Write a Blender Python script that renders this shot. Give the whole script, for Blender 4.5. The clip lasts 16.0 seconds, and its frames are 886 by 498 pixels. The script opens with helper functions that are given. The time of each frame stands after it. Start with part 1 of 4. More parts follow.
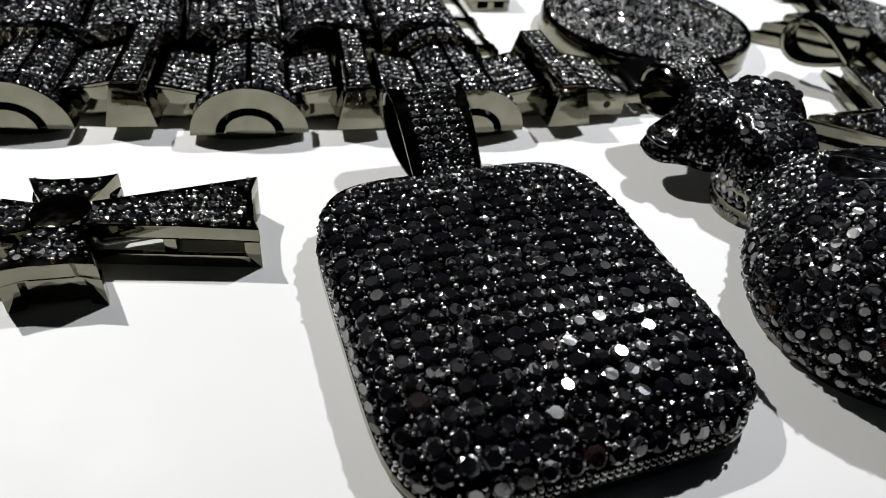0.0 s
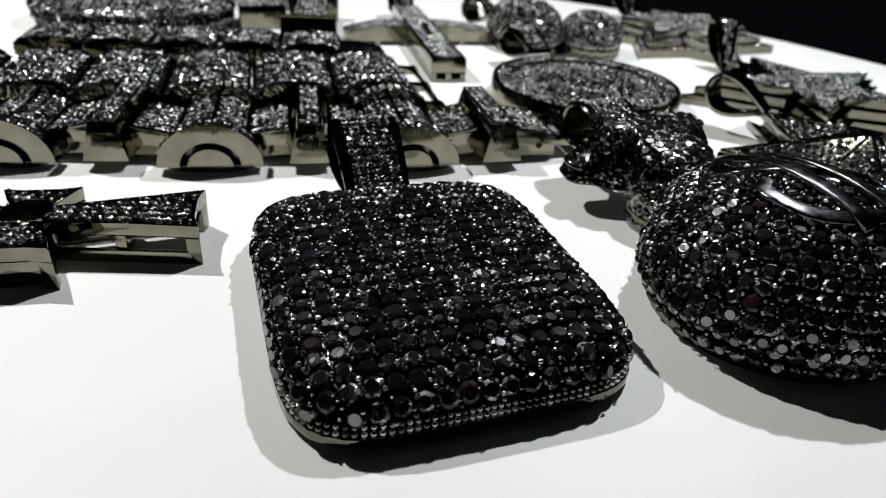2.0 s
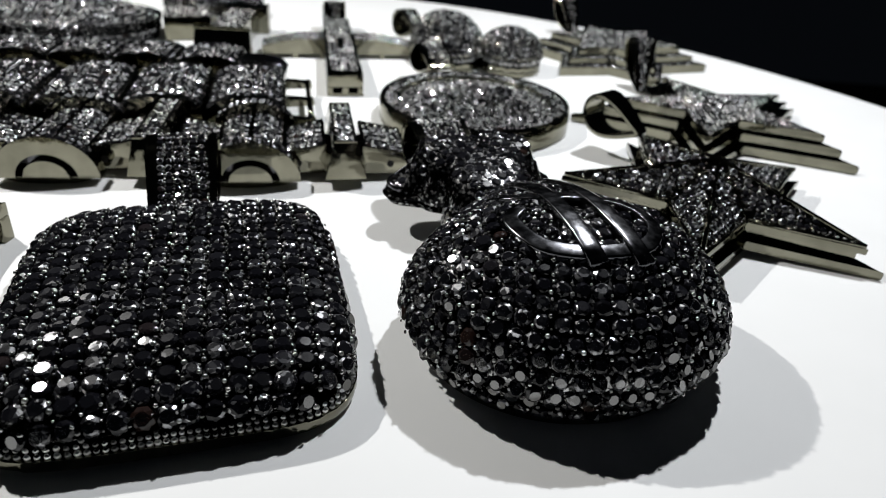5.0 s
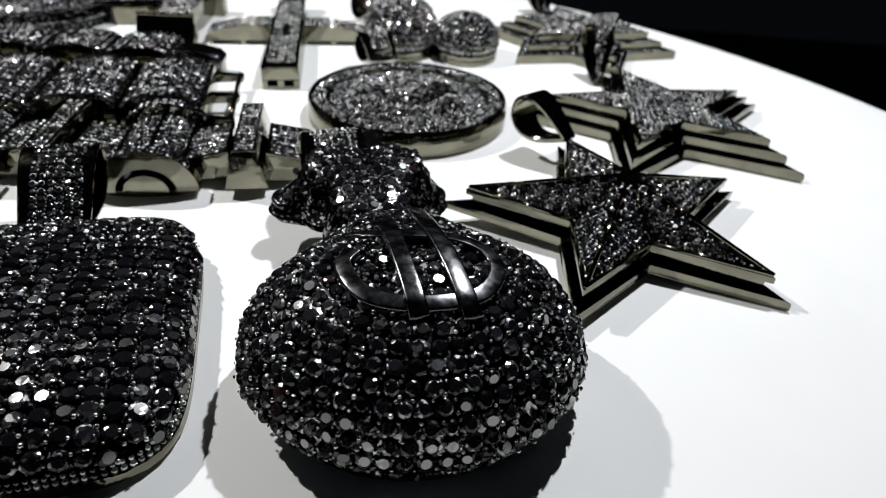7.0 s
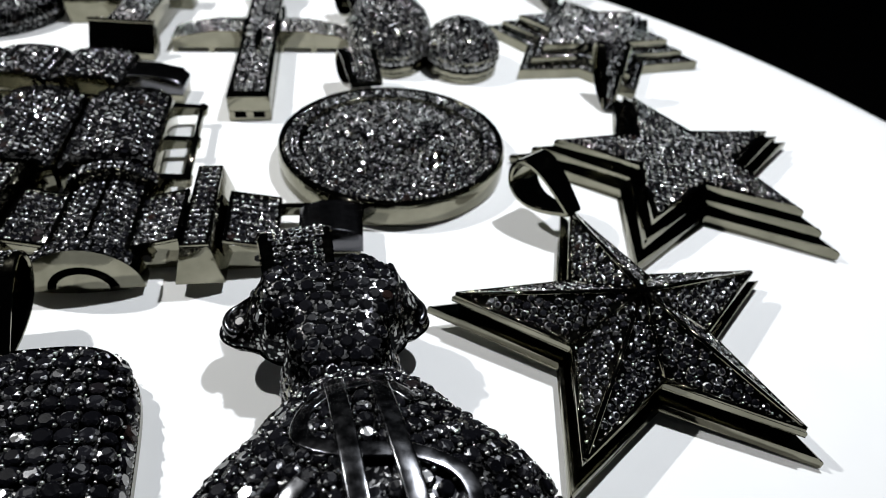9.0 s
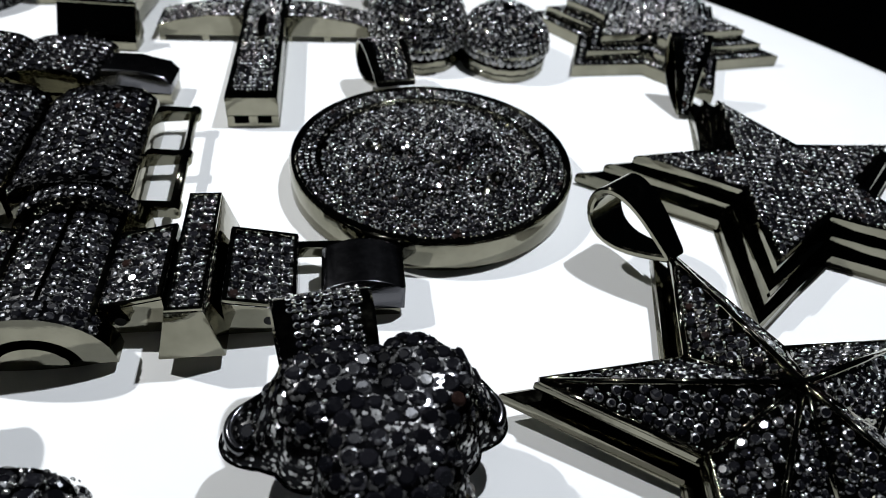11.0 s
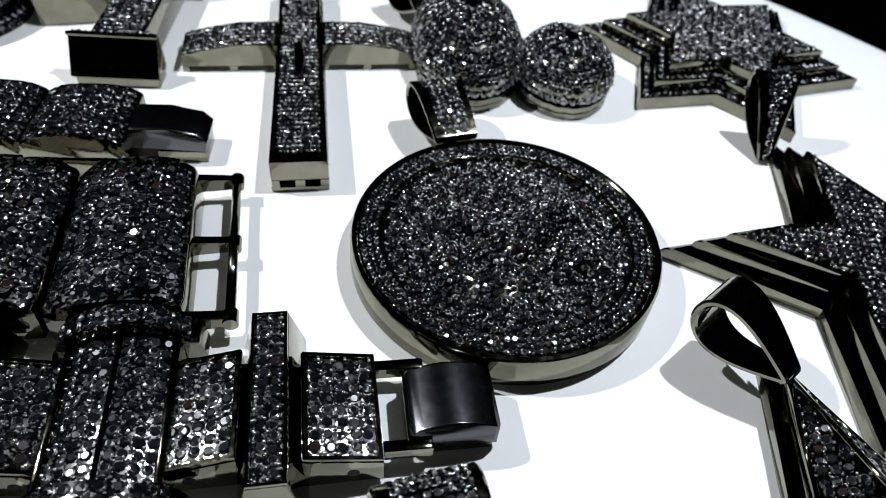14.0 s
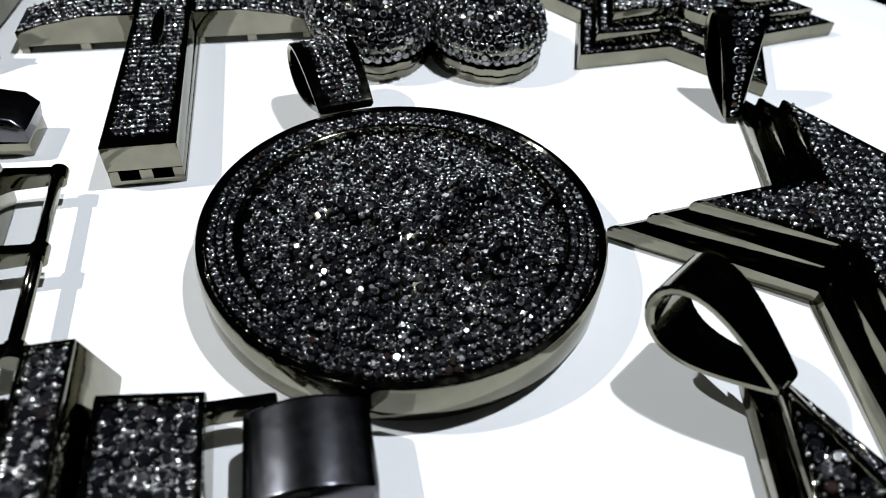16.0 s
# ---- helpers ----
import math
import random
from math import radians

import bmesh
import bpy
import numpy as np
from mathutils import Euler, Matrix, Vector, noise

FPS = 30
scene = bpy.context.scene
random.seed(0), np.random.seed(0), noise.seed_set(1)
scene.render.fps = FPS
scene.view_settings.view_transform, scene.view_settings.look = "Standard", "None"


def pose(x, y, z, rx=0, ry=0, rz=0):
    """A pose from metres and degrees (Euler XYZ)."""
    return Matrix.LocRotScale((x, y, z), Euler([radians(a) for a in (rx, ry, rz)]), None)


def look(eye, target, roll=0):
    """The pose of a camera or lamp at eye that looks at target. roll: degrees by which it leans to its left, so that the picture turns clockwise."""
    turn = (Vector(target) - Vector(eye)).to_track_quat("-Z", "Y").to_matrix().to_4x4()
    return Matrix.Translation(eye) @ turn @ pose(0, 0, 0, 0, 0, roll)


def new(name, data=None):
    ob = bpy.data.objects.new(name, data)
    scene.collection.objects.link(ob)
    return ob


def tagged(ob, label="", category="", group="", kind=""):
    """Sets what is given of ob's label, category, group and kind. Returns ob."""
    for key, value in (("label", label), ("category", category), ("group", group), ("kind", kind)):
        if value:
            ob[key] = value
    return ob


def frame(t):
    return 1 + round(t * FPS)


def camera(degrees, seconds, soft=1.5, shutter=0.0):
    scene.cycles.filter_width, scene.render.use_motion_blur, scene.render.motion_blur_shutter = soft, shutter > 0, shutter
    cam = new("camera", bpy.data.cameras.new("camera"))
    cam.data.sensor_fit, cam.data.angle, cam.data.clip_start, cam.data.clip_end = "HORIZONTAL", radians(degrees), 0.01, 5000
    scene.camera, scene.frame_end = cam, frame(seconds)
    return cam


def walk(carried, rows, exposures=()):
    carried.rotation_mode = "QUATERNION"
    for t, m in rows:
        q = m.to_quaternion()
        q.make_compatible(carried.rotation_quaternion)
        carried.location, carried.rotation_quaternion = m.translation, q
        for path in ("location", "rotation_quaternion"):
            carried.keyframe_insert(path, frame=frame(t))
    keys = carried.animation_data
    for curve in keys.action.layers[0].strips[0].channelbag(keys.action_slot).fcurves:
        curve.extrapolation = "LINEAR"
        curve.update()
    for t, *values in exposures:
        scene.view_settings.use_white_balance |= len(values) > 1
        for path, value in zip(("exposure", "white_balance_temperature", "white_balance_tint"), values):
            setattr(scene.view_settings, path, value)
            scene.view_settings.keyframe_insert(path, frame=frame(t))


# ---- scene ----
cam = camera(65.5, 16.0, soft=0.7)
# seconds, x, y, z in metres, then yaw, pitch and lean in degrees
PATH = [
    (0, -0.05187, -0.15202, 0.06116, -4.53, -39.88, 6.11),
    (0.5, -0.04832, -0.15319, 0.05361, -3.76, -37.19, 5.24),
    (1, -0.04662, -0.15874, 0.05519, -3.41, -33.69, 5.24),
    (1.5, -0.04216, -0.16330, 0.05435, -2.22, -31.78, 4.61),
    (2, -0.03775, -0.16926, 0.05455, -1.74, -30.56, 3.89),
    (2.5, -0.03433, -0.17239, 0.05543, -1.47, -29.30, 3.74),
    (3, -0.02892, -0.17356, 0.05327, -1.04, -28.52, 3.51),
    (3.5, -0.02042, -0.17365, 0.05274, -1.03, -27.95, 3.62),
    (4, -0.01205, -0.17235, 0.05205, -0.38, -28.15, 3.68),
    (4.2, -0.00987, -0.17159, 0.05304, -0.22, -28.53, 3.88),
    (6.3, 0.01230, -0.15817, 0.06110, 3.64, -31.14, 3.45),
    (6.5, 0.01443, -0.15829, 0.06114, 3.48, -31.25, 3.56),
    (7, 0.02060, -0.15489, 0.06478, 3.71, -33.32, 3.58),
    (7.5, 0.02231, -0.14849, 0.06791, 4.21, -34.91, 3.56),
    (8, 0.02427, -0.14406, 0.07371, 4.09, -36.69, 3.84),
    (8.5, 0.02322, -0.13615, 0.08028, 4.04, -38.89, 3.63),
    (8.7, 0.02157, -0.13087, 0.08010, 3.86, -39.18, 4.04),
    (10.8, 0.01273, -0.09916, 0.06915, 2.57, -40.56, 5.27),
    (11, 0.00764, -0.09710, 0.06811, 2.59, -40.60, 5.34),
    (11.5, -0.00001, -0.09568, 0.06673, 2.92, -41.01, 4.77),
    (12, -0.00966, -0.09389, 0.06554, 2.97, -41.32, 4.84),
    (12.5, -0.02036, -0.09056, 0.07127, 3.69, -42.70, 4.49),
    (13, -0.02000, -0.08539, 0.07577, 2.85, -44.66, 5.32),
    (13.5, -0.01556, -0.07802, 0.07823, 1.74, -46.26, 6.05),
    (14, -0.00789, -0.07455, 0.07738, 1.06, -45.90, 5.96),
    (14.5, -0.00262, -0.06859, 0.07372, 0.89, -45.87, 5.42),
    (15, 0.00241, -0.06327, 0.06590, 1.41, -45.06, 3.94),
    (15.5, 0.00316, -0.05944, 0.06160, 0.54, -44.84, 3.53),
    (16, 0.00409, -0.05884, 0.05865, -0.55, -44.50, 3.52),
]


def carried_pose(x, y, z, yaw, pitch, lean):
    a, b = radians(yaw), radians(pitch)
    way = Vector((-math.sin(a) * math.cos(b), math.cos(a) * math.cos(b), math.sin(b)))
    eye = Vector((x, y, z))
    return look(eye, eye + way, lean)


cam.data.dof.use_dof, cam.data.dof.focus_distance, cam.data.dof.aperture_fstop = True, 0.085, 34
walk(cam, [(t, carried_pose(*p)) for t, *p in PATH], [(0.0, -0.13, 6550, 10), (4.2, -0.06, 6500, 10), (8.5, 0.0, 6400, 10), (10.8, -0.15, 6230, 10), (13.5, -0.2, 6120, 10), (16.0, -0.1, 6120, 10)])

# ---- light: a dark room and two small spotlights above the tray ----
world = bpy.data.worlds.new("dark_room")
scene.world = world
world.use_nodes = True
world.node_tree.nodes["Background"].inputs[0].default_value = (0.6, 0.75, 1.0, 1)
world.node_tree.nodes["Background"].inputs[1].default_value = 0.003


def lamp(name, where, watts, size, colour):
    data = bpy.data.lights.new(name, "SPOT")
    data.energy, data.shadow_soft_size, data.color = watts, size, colour
    data.spot_size, data.spot_blend = radians(150), 0.4
    ob = new(name, data)
    ob.matrix_world = look(Vector(where) / 100, Vector((-1, -3, 0)) / 100)
    return ob


lamp("spotlight_cool", (6.4, 4.6, 23), 2.55, 0.0035, (0.95, 0.972, 1.0))
lamp("spotlight_warm", (-21.5, 2.7, 25), 3.6, 0.0035, (1.0, 0.99, 0.962))


# ---- materials ----
def nodes_of(name):
    m = bpy.data.materials.new(name)
    m.use_nodes = True
    n, l = m.node_tree.nodes, m.node_tree.links
    return m, n, l, n["Principled BSDF"]


def coords(n, l, scale):
    tc, mp = n.new("ShaderNodeTexCoord"), n.new("ShaderNodeMapping")
    mp.inputs["Scale"].default_value = (scale, scale, scale)
    l.new(tc.outputs["Object"], mp.inputs["Vector"])
    return mp.outputs["Vector"]


def noise_ramp(n, l, vec, scale, detail, lo, hi, a=0.35, b=0.65):
    tex, ramp = n.new("ShaderNodeTexNoise"), n.new("ShaderNodeValToRGB")
    tex.inputs["Scale"].default_value, tex.inputs["Detail"].default_value = scale, detail
    l.new(vec, tex.inputs["Vector"])
    l.new(tex.outputs["Fac"], ramp.inputs["Fac"])
    ramp.color_ramp.elements[0].position, ramp.color_ramp.elements[1].position = a, b
    ramp.color_ramp.elements[0].color, ramp.color_ramp.elements[1].color = (*lo, 1), (*hi, 1)
    return tex, ramp


def metal(name, dark, light, rough, grain, uneven=0.5):
    m, n, l, p = nodes_of(name)
    vec = coords(n, l, 100)
    _, ramp = noise_ramp(n, l, vec, 1.6, 4, dark, light)
    l.new(ramp.outputs["Color"], p.inputs["Base Color"])
    p.inputs["Metallic"].default_value = 1
    _, r2 = noise_ramp(n, l, vec, 7, 6, (rough * (1 - uneven * 0.7),) * 3, (rough * (1 + uneven),) * 3)
    l.new(r2.outputs["Color"], p.inputs["Roughness"])
    tex = n.new("ShaderNodeTexNoise")
    tex.inputs["Scale"].default_value, tex.inputs["Detail"].default_value = 2.2, 5
    l.new(vec, tex.inputs["Vector"])
    bump = n.new("ShaderNodeBump")
    bump.inputs["Strength"].default_value, bump.inputs["Distance"].default_value = grain, 0.0004
    l.new(tex.outputs["Fac"], bump.inputs["Height"])
    l.new(bump.outputs["Normal"], p.inputs["Normal"])
    return m


GUNMETAL = metal("polished_gunmetal", (0.162, 0.157, 0.118), (0.228, 0.22, 0.168), 0.06, 0.2)


def crisp_metal(name, colour, rough):
    m, n, l, p = nodes_of(name)
    shine = n.new("ShaderNodeBsdfGlossy")
    shine.distribution = "GGX"
    geo, ramp = n.new("ShaderNodeNewGeometry"), n.new("ShaderNodeMapRange")
    ramp.inputs["To Min"].default_value, ramp.inputs["To Max"].default_value = rough * 0.91, rough * 1.1
    l.new(geo.outputs["Random Per Island"], ramp.inputs["Value"])
    l.new(ramp.outputs["Result"], shine.inputs["Roughness"])
    tone = n.new("ShaderNodeValToRGB")
    el = tone.color_ramp.elements
    el[0].color, el[1].color = tuple(c * 0.12 for c in colour) + (1,), (*colour, 1)
    el.new(0.6).color = tuple(c * 0.3 for c in colour) + (1,)
    scram = n.new("ShaderNodeMath")
    scram.operation = "PINGPONG"
    scram.inputs[1].default_value = 0.137
    l.new(geo.outputs["Random Per Island"], scram.inputs[0])
    wide = n.new("ShaderNodeMapRange")
    wide.inputs["From Max"].default_value = 0.137
    l.new(scram.outputs["Value"], wide.inputs["Value"])
    l.new(wide.outputs["Result"], tone.inputs["Fac"])
    l.new(tone.outputs["Color"], shine.inputs["Color"])
    l.new(shine.outputs["BSDF"], n["Material Output"].inputs["Surface"])
    return m


BEADMETAL = crisp_metal("bead_metal", (0.95, 0.95, 0.93), 0.28)
SATIN = metal("scratched_black_metal", (0.085, 0.085, 0.092), (0.1, 0.1, 0.108), 0.19, 0.03, 0.1)
BRUSHED = metal("brushed_black_metal", (0.10, 0.102, 0.11), (0.15, 0.152, 0.16), 0.18, 0.05, 0.4)


def glint_cell_metal(name):
    """Black plated metal between set stones, glints of tiny prongs painted as bright cells."""
    m, n, l, p = nodes_of(name)
    cells, pick, tone, shine = (n.new(k) for k in ("ShaderNodeTexVoronoi", "ShaderNodeSeparateColor", "ShaderNodeValToRGB", "ShaderNodeBsdfGlossy"))
    cells.inputs["Scale"].default_value = 2300
    l.new(coords(n, l, 1), cells.inputs["Vector"])
    l.new(cells.outputs["Color"], pick.inputs["Color"])
    l.new(pick.outputs["Red"], tone.inputs["Fac"])
    el = tone.color_ramp.elements
    el[0].color, el[1].color = (0.004, 0.004, 0.0045, 1), (0.55, 0.55, 0.545, 1)
    el.new(0.64).color = (0.01, 0.01, 0.011, 1)
    el.new(0.8).color = (0.14, 0.14, 0.138, 1)
    shine.distribution = "GGX"
    shine.inputs["Roughness"].default_value = 0.26
    l.new(tone.outputs["Color"], shine.inputs["Color"])
    l.new(shine.outputs["BSDF"], n["Material Output"].inputs["Surface"])
    return m


STONE_BED = glint_cell_metal("stone_bed_painted_glints")


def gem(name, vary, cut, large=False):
    """A cut black stone, its glints painted into the sheen colour by random cells. cut "table": the flat top, a dark
    mirror; cut "crown": the small slanting faces, in finer cells.
    """
    m, n, l, p = nodes_of(name)
    info, geo = n.new("ShaderNodeObjectInfo"), n.new("ShaderNodeNewGeometry")
    chance = info.outputs["Random"] if vary == "object" else geo.outputs["Random Per Island"]
    body = n.new("ShaderNodeBsdfDiffuse")
    shade = n.new("ShaderNodeValToRGB")
    l.new(chance, shade.inputs["Fac"])
    el = shade.color_ramp.elements
    el[0].color, el[1].color = (0.003, 0.003, 0.004, 1), (0.014, 0.015, 0.018, 1)
    el.new(0.7).color = (0.005, 0.005, 0.007, 1)
    el.new(0.962).color = (0.012, 0.012, 0.015, 1)
    el.new(0.975).color = (0.026, 0.013, 0.009, 1)
    el.new(0.985).color = (0.012, 0.012, 0.015, 1)
    l.new(shade.outputs["Color"], body.inputs["Color"])
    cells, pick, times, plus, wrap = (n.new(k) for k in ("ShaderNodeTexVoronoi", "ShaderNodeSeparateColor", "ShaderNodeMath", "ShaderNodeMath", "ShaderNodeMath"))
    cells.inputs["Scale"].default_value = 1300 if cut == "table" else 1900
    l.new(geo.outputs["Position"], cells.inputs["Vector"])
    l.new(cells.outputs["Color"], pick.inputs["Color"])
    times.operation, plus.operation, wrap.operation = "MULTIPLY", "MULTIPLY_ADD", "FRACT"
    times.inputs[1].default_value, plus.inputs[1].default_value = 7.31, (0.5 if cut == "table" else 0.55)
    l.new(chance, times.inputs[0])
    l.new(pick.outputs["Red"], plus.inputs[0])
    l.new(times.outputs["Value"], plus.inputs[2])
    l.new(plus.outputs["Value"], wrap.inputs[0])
    # Bright and dark cells in the sheen colour stand for sparkle.
    glint_tint = n.new("ShaderNodeValToRGB")
    l.new(wrap.outputs["Value"], glint_tint.inputs["Fac"])
    el = glint_tint.color_ramp.elements
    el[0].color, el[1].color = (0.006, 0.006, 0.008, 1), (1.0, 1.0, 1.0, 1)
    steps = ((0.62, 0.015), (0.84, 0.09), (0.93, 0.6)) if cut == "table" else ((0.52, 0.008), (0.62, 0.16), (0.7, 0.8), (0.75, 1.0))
    # Large stones: fewer crown cells painted bright, so a dimmer sparkle.
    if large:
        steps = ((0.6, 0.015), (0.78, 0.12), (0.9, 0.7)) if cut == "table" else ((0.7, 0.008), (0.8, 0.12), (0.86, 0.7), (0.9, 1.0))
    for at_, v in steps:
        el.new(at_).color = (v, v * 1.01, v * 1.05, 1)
    sheen, skin, shine, mix, edge = (n.new(k) for k in ("ShaderNodeBsdfGlossy", "ShaderNodeBsdfGlossy", "ShaderNodeMixShader", "ShaderNodeMixShader", "ShaderNodeFresnel"))
    sheen.distribution = skin.distribution = "GGX"
    sheen.inputs["Roughness"].default_value, skin.inputs["Roughness"].default_value = (0.24 if cut == "table" else 0.34), 0.09
    l.new(glint_tint.outputs["Color"], sheen.inputs["Color"])
    skin.inputs["Color"].default_value = (0.95, 0.95, 0.93, 1)
    shine.inputs["Fac"].default_value = 0.6 if cut == "table" else 0.1 if large else 0.25
    edge.inputs["IOR"].default_value = 4.2
    l.new(sheen.outputs["BSDF"], shine.inputs[1])
    l.new(skin.outputs["BSDF"], shine.inputs[2])
    l.new(edge.outputs["Fac"], mix.inputs["Fac"])
    l.new(body.outputs["BSDF"], mix.inputs[1])
    l.new(shine.outputs["Shader"], mix.inputs[2])
    l.new(mix.outputs["Shader"], n["Material Output"].inputs["Surface"])
    return m


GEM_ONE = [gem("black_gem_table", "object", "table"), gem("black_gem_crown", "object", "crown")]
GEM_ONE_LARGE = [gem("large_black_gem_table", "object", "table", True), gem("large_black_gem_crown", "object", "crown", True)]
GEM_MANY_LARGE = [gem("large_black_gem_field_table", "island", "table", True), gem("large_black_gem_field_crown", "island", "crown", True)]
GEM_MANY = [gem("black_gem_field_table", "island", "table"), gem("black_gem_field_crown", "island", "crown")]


def plain(name, colour, rough, scale=60, spread=0.06, bump_by=0.05, spec=0.5):
    m, n, l, p = nodes_of(name)
    vec = coords(n, l, scale)
    lo = tuple(c * (1 - spread) for c in colour)
    _, ramp = noise_ramp(n, l, vec, 1.0, 6, lo, colour)
    l.new(ramp.outputs["Color"], p.inputs["Base Color"])
    _, r2 = noise_ramp(n, l, vec, 2.7, 5, (rough * 0.95,) * 3, (rough * 1.05,) * 3)
    l.new(r2.outputs["Color"], p.inputs["Roughness"])
    p.inputs["Specular IOR Level"].default_value = spec
    tex = n.new("ShaderNodeTexNoise")
    tex.inputs["Scale"].default_value, tex.inputs["Detail"].default_value = 14, 6
    l.new(vec, tex.inputs["Vector"])
    bump = n.new("ShaderNodeBump")
    bump.inputs["Strength"].default_value, bump.inputs["Distance"].default_value = bump_by, 0.0002
    l.new(tex.outputs["Fac"], bump.inputs["Height"])
    l.new(bump.outputs["Normal"], p.inputs["Normal"])
    return m


WHITE = plain("white_table_board", (0.80, 0.805, 0.80), 0.5, spread=0.025, bump_by=0.02, spec=0.2)
HOLE_SHADE = plain("hole_shade_black", (0.006, 0.006, 0.006), 0.8)
DARK = plain("dark_carpet", (0.03, 0.03, 0.032), 0.9, spread=0.4, bump_by=0.5)


# ---- building helpers; all lengths below are in centimetres ----
def root(name, x, y, turn, label, category, group="", z=0.0):
    ob = new(name)
    ob.empty_display_size = 0.01
    ob.matrix_world = pose(x / 100, y / 100, z / 100, 0, 0, turn)
    return tagged(ob, label, category, group)


def part(name, bm, material, parent, label="", m=None, smooth=False, kind=""):
    if isinstance(bm, bpy.types.Mesh):
        me = bm
    else:
        bmesh.ops.scale(bm, vec=(0.01, 0.01, 0.01), verts=bm.verts)
        bmesh.ops.recalc_face_normals(bm, faces=bm.faces)
        me = bpy.data.meshes.new(name)
        bm.to_mesh(me)
        bm.free()
        me.materials.append(material)
        for f in me.polygons:
            f.use_smooth = True
        if not smooth:
            me.set_sharp_from_angle(angle=radians(38))
    ob = new(name, me)
    ob.parent = parent
    if m is not None:
        ob.matrix_local = m
    return tagged(ob, label, "", "", kind)


def at(x, y, z=0.0, turn=0.0, rx=0.0, ry=0.0):
    return pose(x / 100, y / 100, z / 100, rx, ry, turn)


def prism(poly, z0, z1, bevel=0.03, top=None, segs=2, bm=None):
    """A solid over a plan outline; top: another outline with as many corners for the upper face."""
    bm = bm or bmesh.new()
    low = [bm.verts.new((x, y, z0)) for x, y in poly]
    high = [bm.verts.new((x, y, z1)) for x, y in (top or poly)]
    n = len(poly)
    made = [bm.faces.new(low[::-1]), bm.faces.new(high)]
    for i in range(n):
        made.append(bm.faces.new((low[i], low[(i + 1) % n], high[(i + 1) % n], high[i])))
    if bevel:
        edges = list({e for f in made for e in f.edges})
        bmesh.ops.bevel(bm, geom=edges, offset=bevel, segments=segs, profile=0.6, affect="EDGES")
    return bm


def box(x0, x1, y0, y1, z0, z1, bevel=0.03, bm=None):
    return prism([(x0, y0), (x1, y0), (x1, y1), (x0, y1)], z0, z1, bevel, bm=bm)


def sideways(profile, y0, y1, bevel=0.03, bm=None):
    """A solid with a profile in x and z, drawn out along y."""
    b2 = bm or bmesh.new()
    front = [b2.verts.new((x, y0, z)) for x, z in profile]
    back = [b2.verts.new((x, y1, z)) for x, z in profile]
    n = len(profile)
    made = [b2.faces.new(front), b2.faces.new(back[::-1])]
    for i in range(n):
        made.append(b2.faces.new((front[i], back[i], back[(i + 1) % n], front[(i + 1) % n])))
    if bevel:
        edges = [e for f in made[:2] for e in f.edges]
        bmesh.ops.bevel(b2, geom=edges, offset=bevel, segments=2, profile=0.6, affect="EDGES")
    return b2


def rod(a, b, r, bm=None, sides=12):
    bm = bm or bmesh.new()
    a, b = Vector(a), Vector(b)
    q = (b - a).to_track_quat("Z", "Y").to_matrix().to_4x4()
    bmesh.ops.create_cone(bm, cap_ends=True, segments=sides, radius1=r, radius2=r, depth=(b - a).length,
                          matrix=Matrix.Translation((a + b) / 2) @ q)
    return bm


def grid_mesh(rows, closed=True, cap=True):
    """A skin over rings of points, all of one length."""
    bm = bmesh.new()
    rings = [[bm.verts.new(p) for p in row] for row in rows]
    n = len(rows[0])
    for a, b in zip(rings, rings[1:]):
        for i in range(n if closed else n - 1):
            j = (i + 1) % n
            bm.faces.new((a[i], a[j], b[j], b[i]))
    if cap:
        bm.faces.new(rings[0][::-1])
        bm.faces.new(rings[-1])
    return bm


# ---- stones ----
def gem_shape():
    """A round brilliant's upper side, one across: table, crown, girdle."""
    verts, faces = [], []
    for r, z, off in ((0.3, 0.21, 0.0), (0.42, 0.13, 0.5), (0.5, 0.02, 0.0), (0.4, -0.34, 0.0)):
        verts += [(r * math.cos((i + off) * math.pi / 4), r * math.sin((i + off) * math.pi / 4), z) for i in range(8)]
    faces.append(tuple(range(8)))
    for i in range(8):
        j = (i + 1) % 8
        faces += [(j, i, 8 + i), (8 + i, 8 + j, j)]
        faces += [(16 + i, 16 + j, 8 + i), (16 + j, 8 + j, 8 + i)]
        faces += [(16 + i, 24 + i, 24 + j, 16 + j)]
    return verts, faces


GV, GF = gem_shape()
gem_meshes = {}


def gem_mesh(size):
    key = round(size, 3)
    if key not in gem_meshes:
        me = bpy.data.meshes.new("stone")
        me.from_pydata([tuple(c * key / 100 for c in v) for v in GV], [], GF)
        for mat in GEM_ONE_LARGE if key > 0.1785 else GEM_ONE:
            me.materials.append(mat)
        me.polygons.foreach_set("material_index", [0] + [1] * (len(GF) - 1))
        gem_meshes[key] = me
    return gem_meshes[key]


def bead_shape():
    verts = [(0, 0, 1.0)]
    for r, z in ((0.75, 0.65), (1.0, 0.0)):
        verts += [(r * math.cos(i * math.pi / 3), r * math.sin(i * math.pi / 3), z) for i in range(6)]
    faces = [(0, 1 + i, 1 + (i + 1) % 6) for i in range(6)]
    faces += [(1 + i, 7 + i, 7 + (i + 1) % 6, 1 + (i + 1) % 6) for i in range(6)]
    return verts, faces


BV, BF = bead_shape()
rng = random.Random(7)


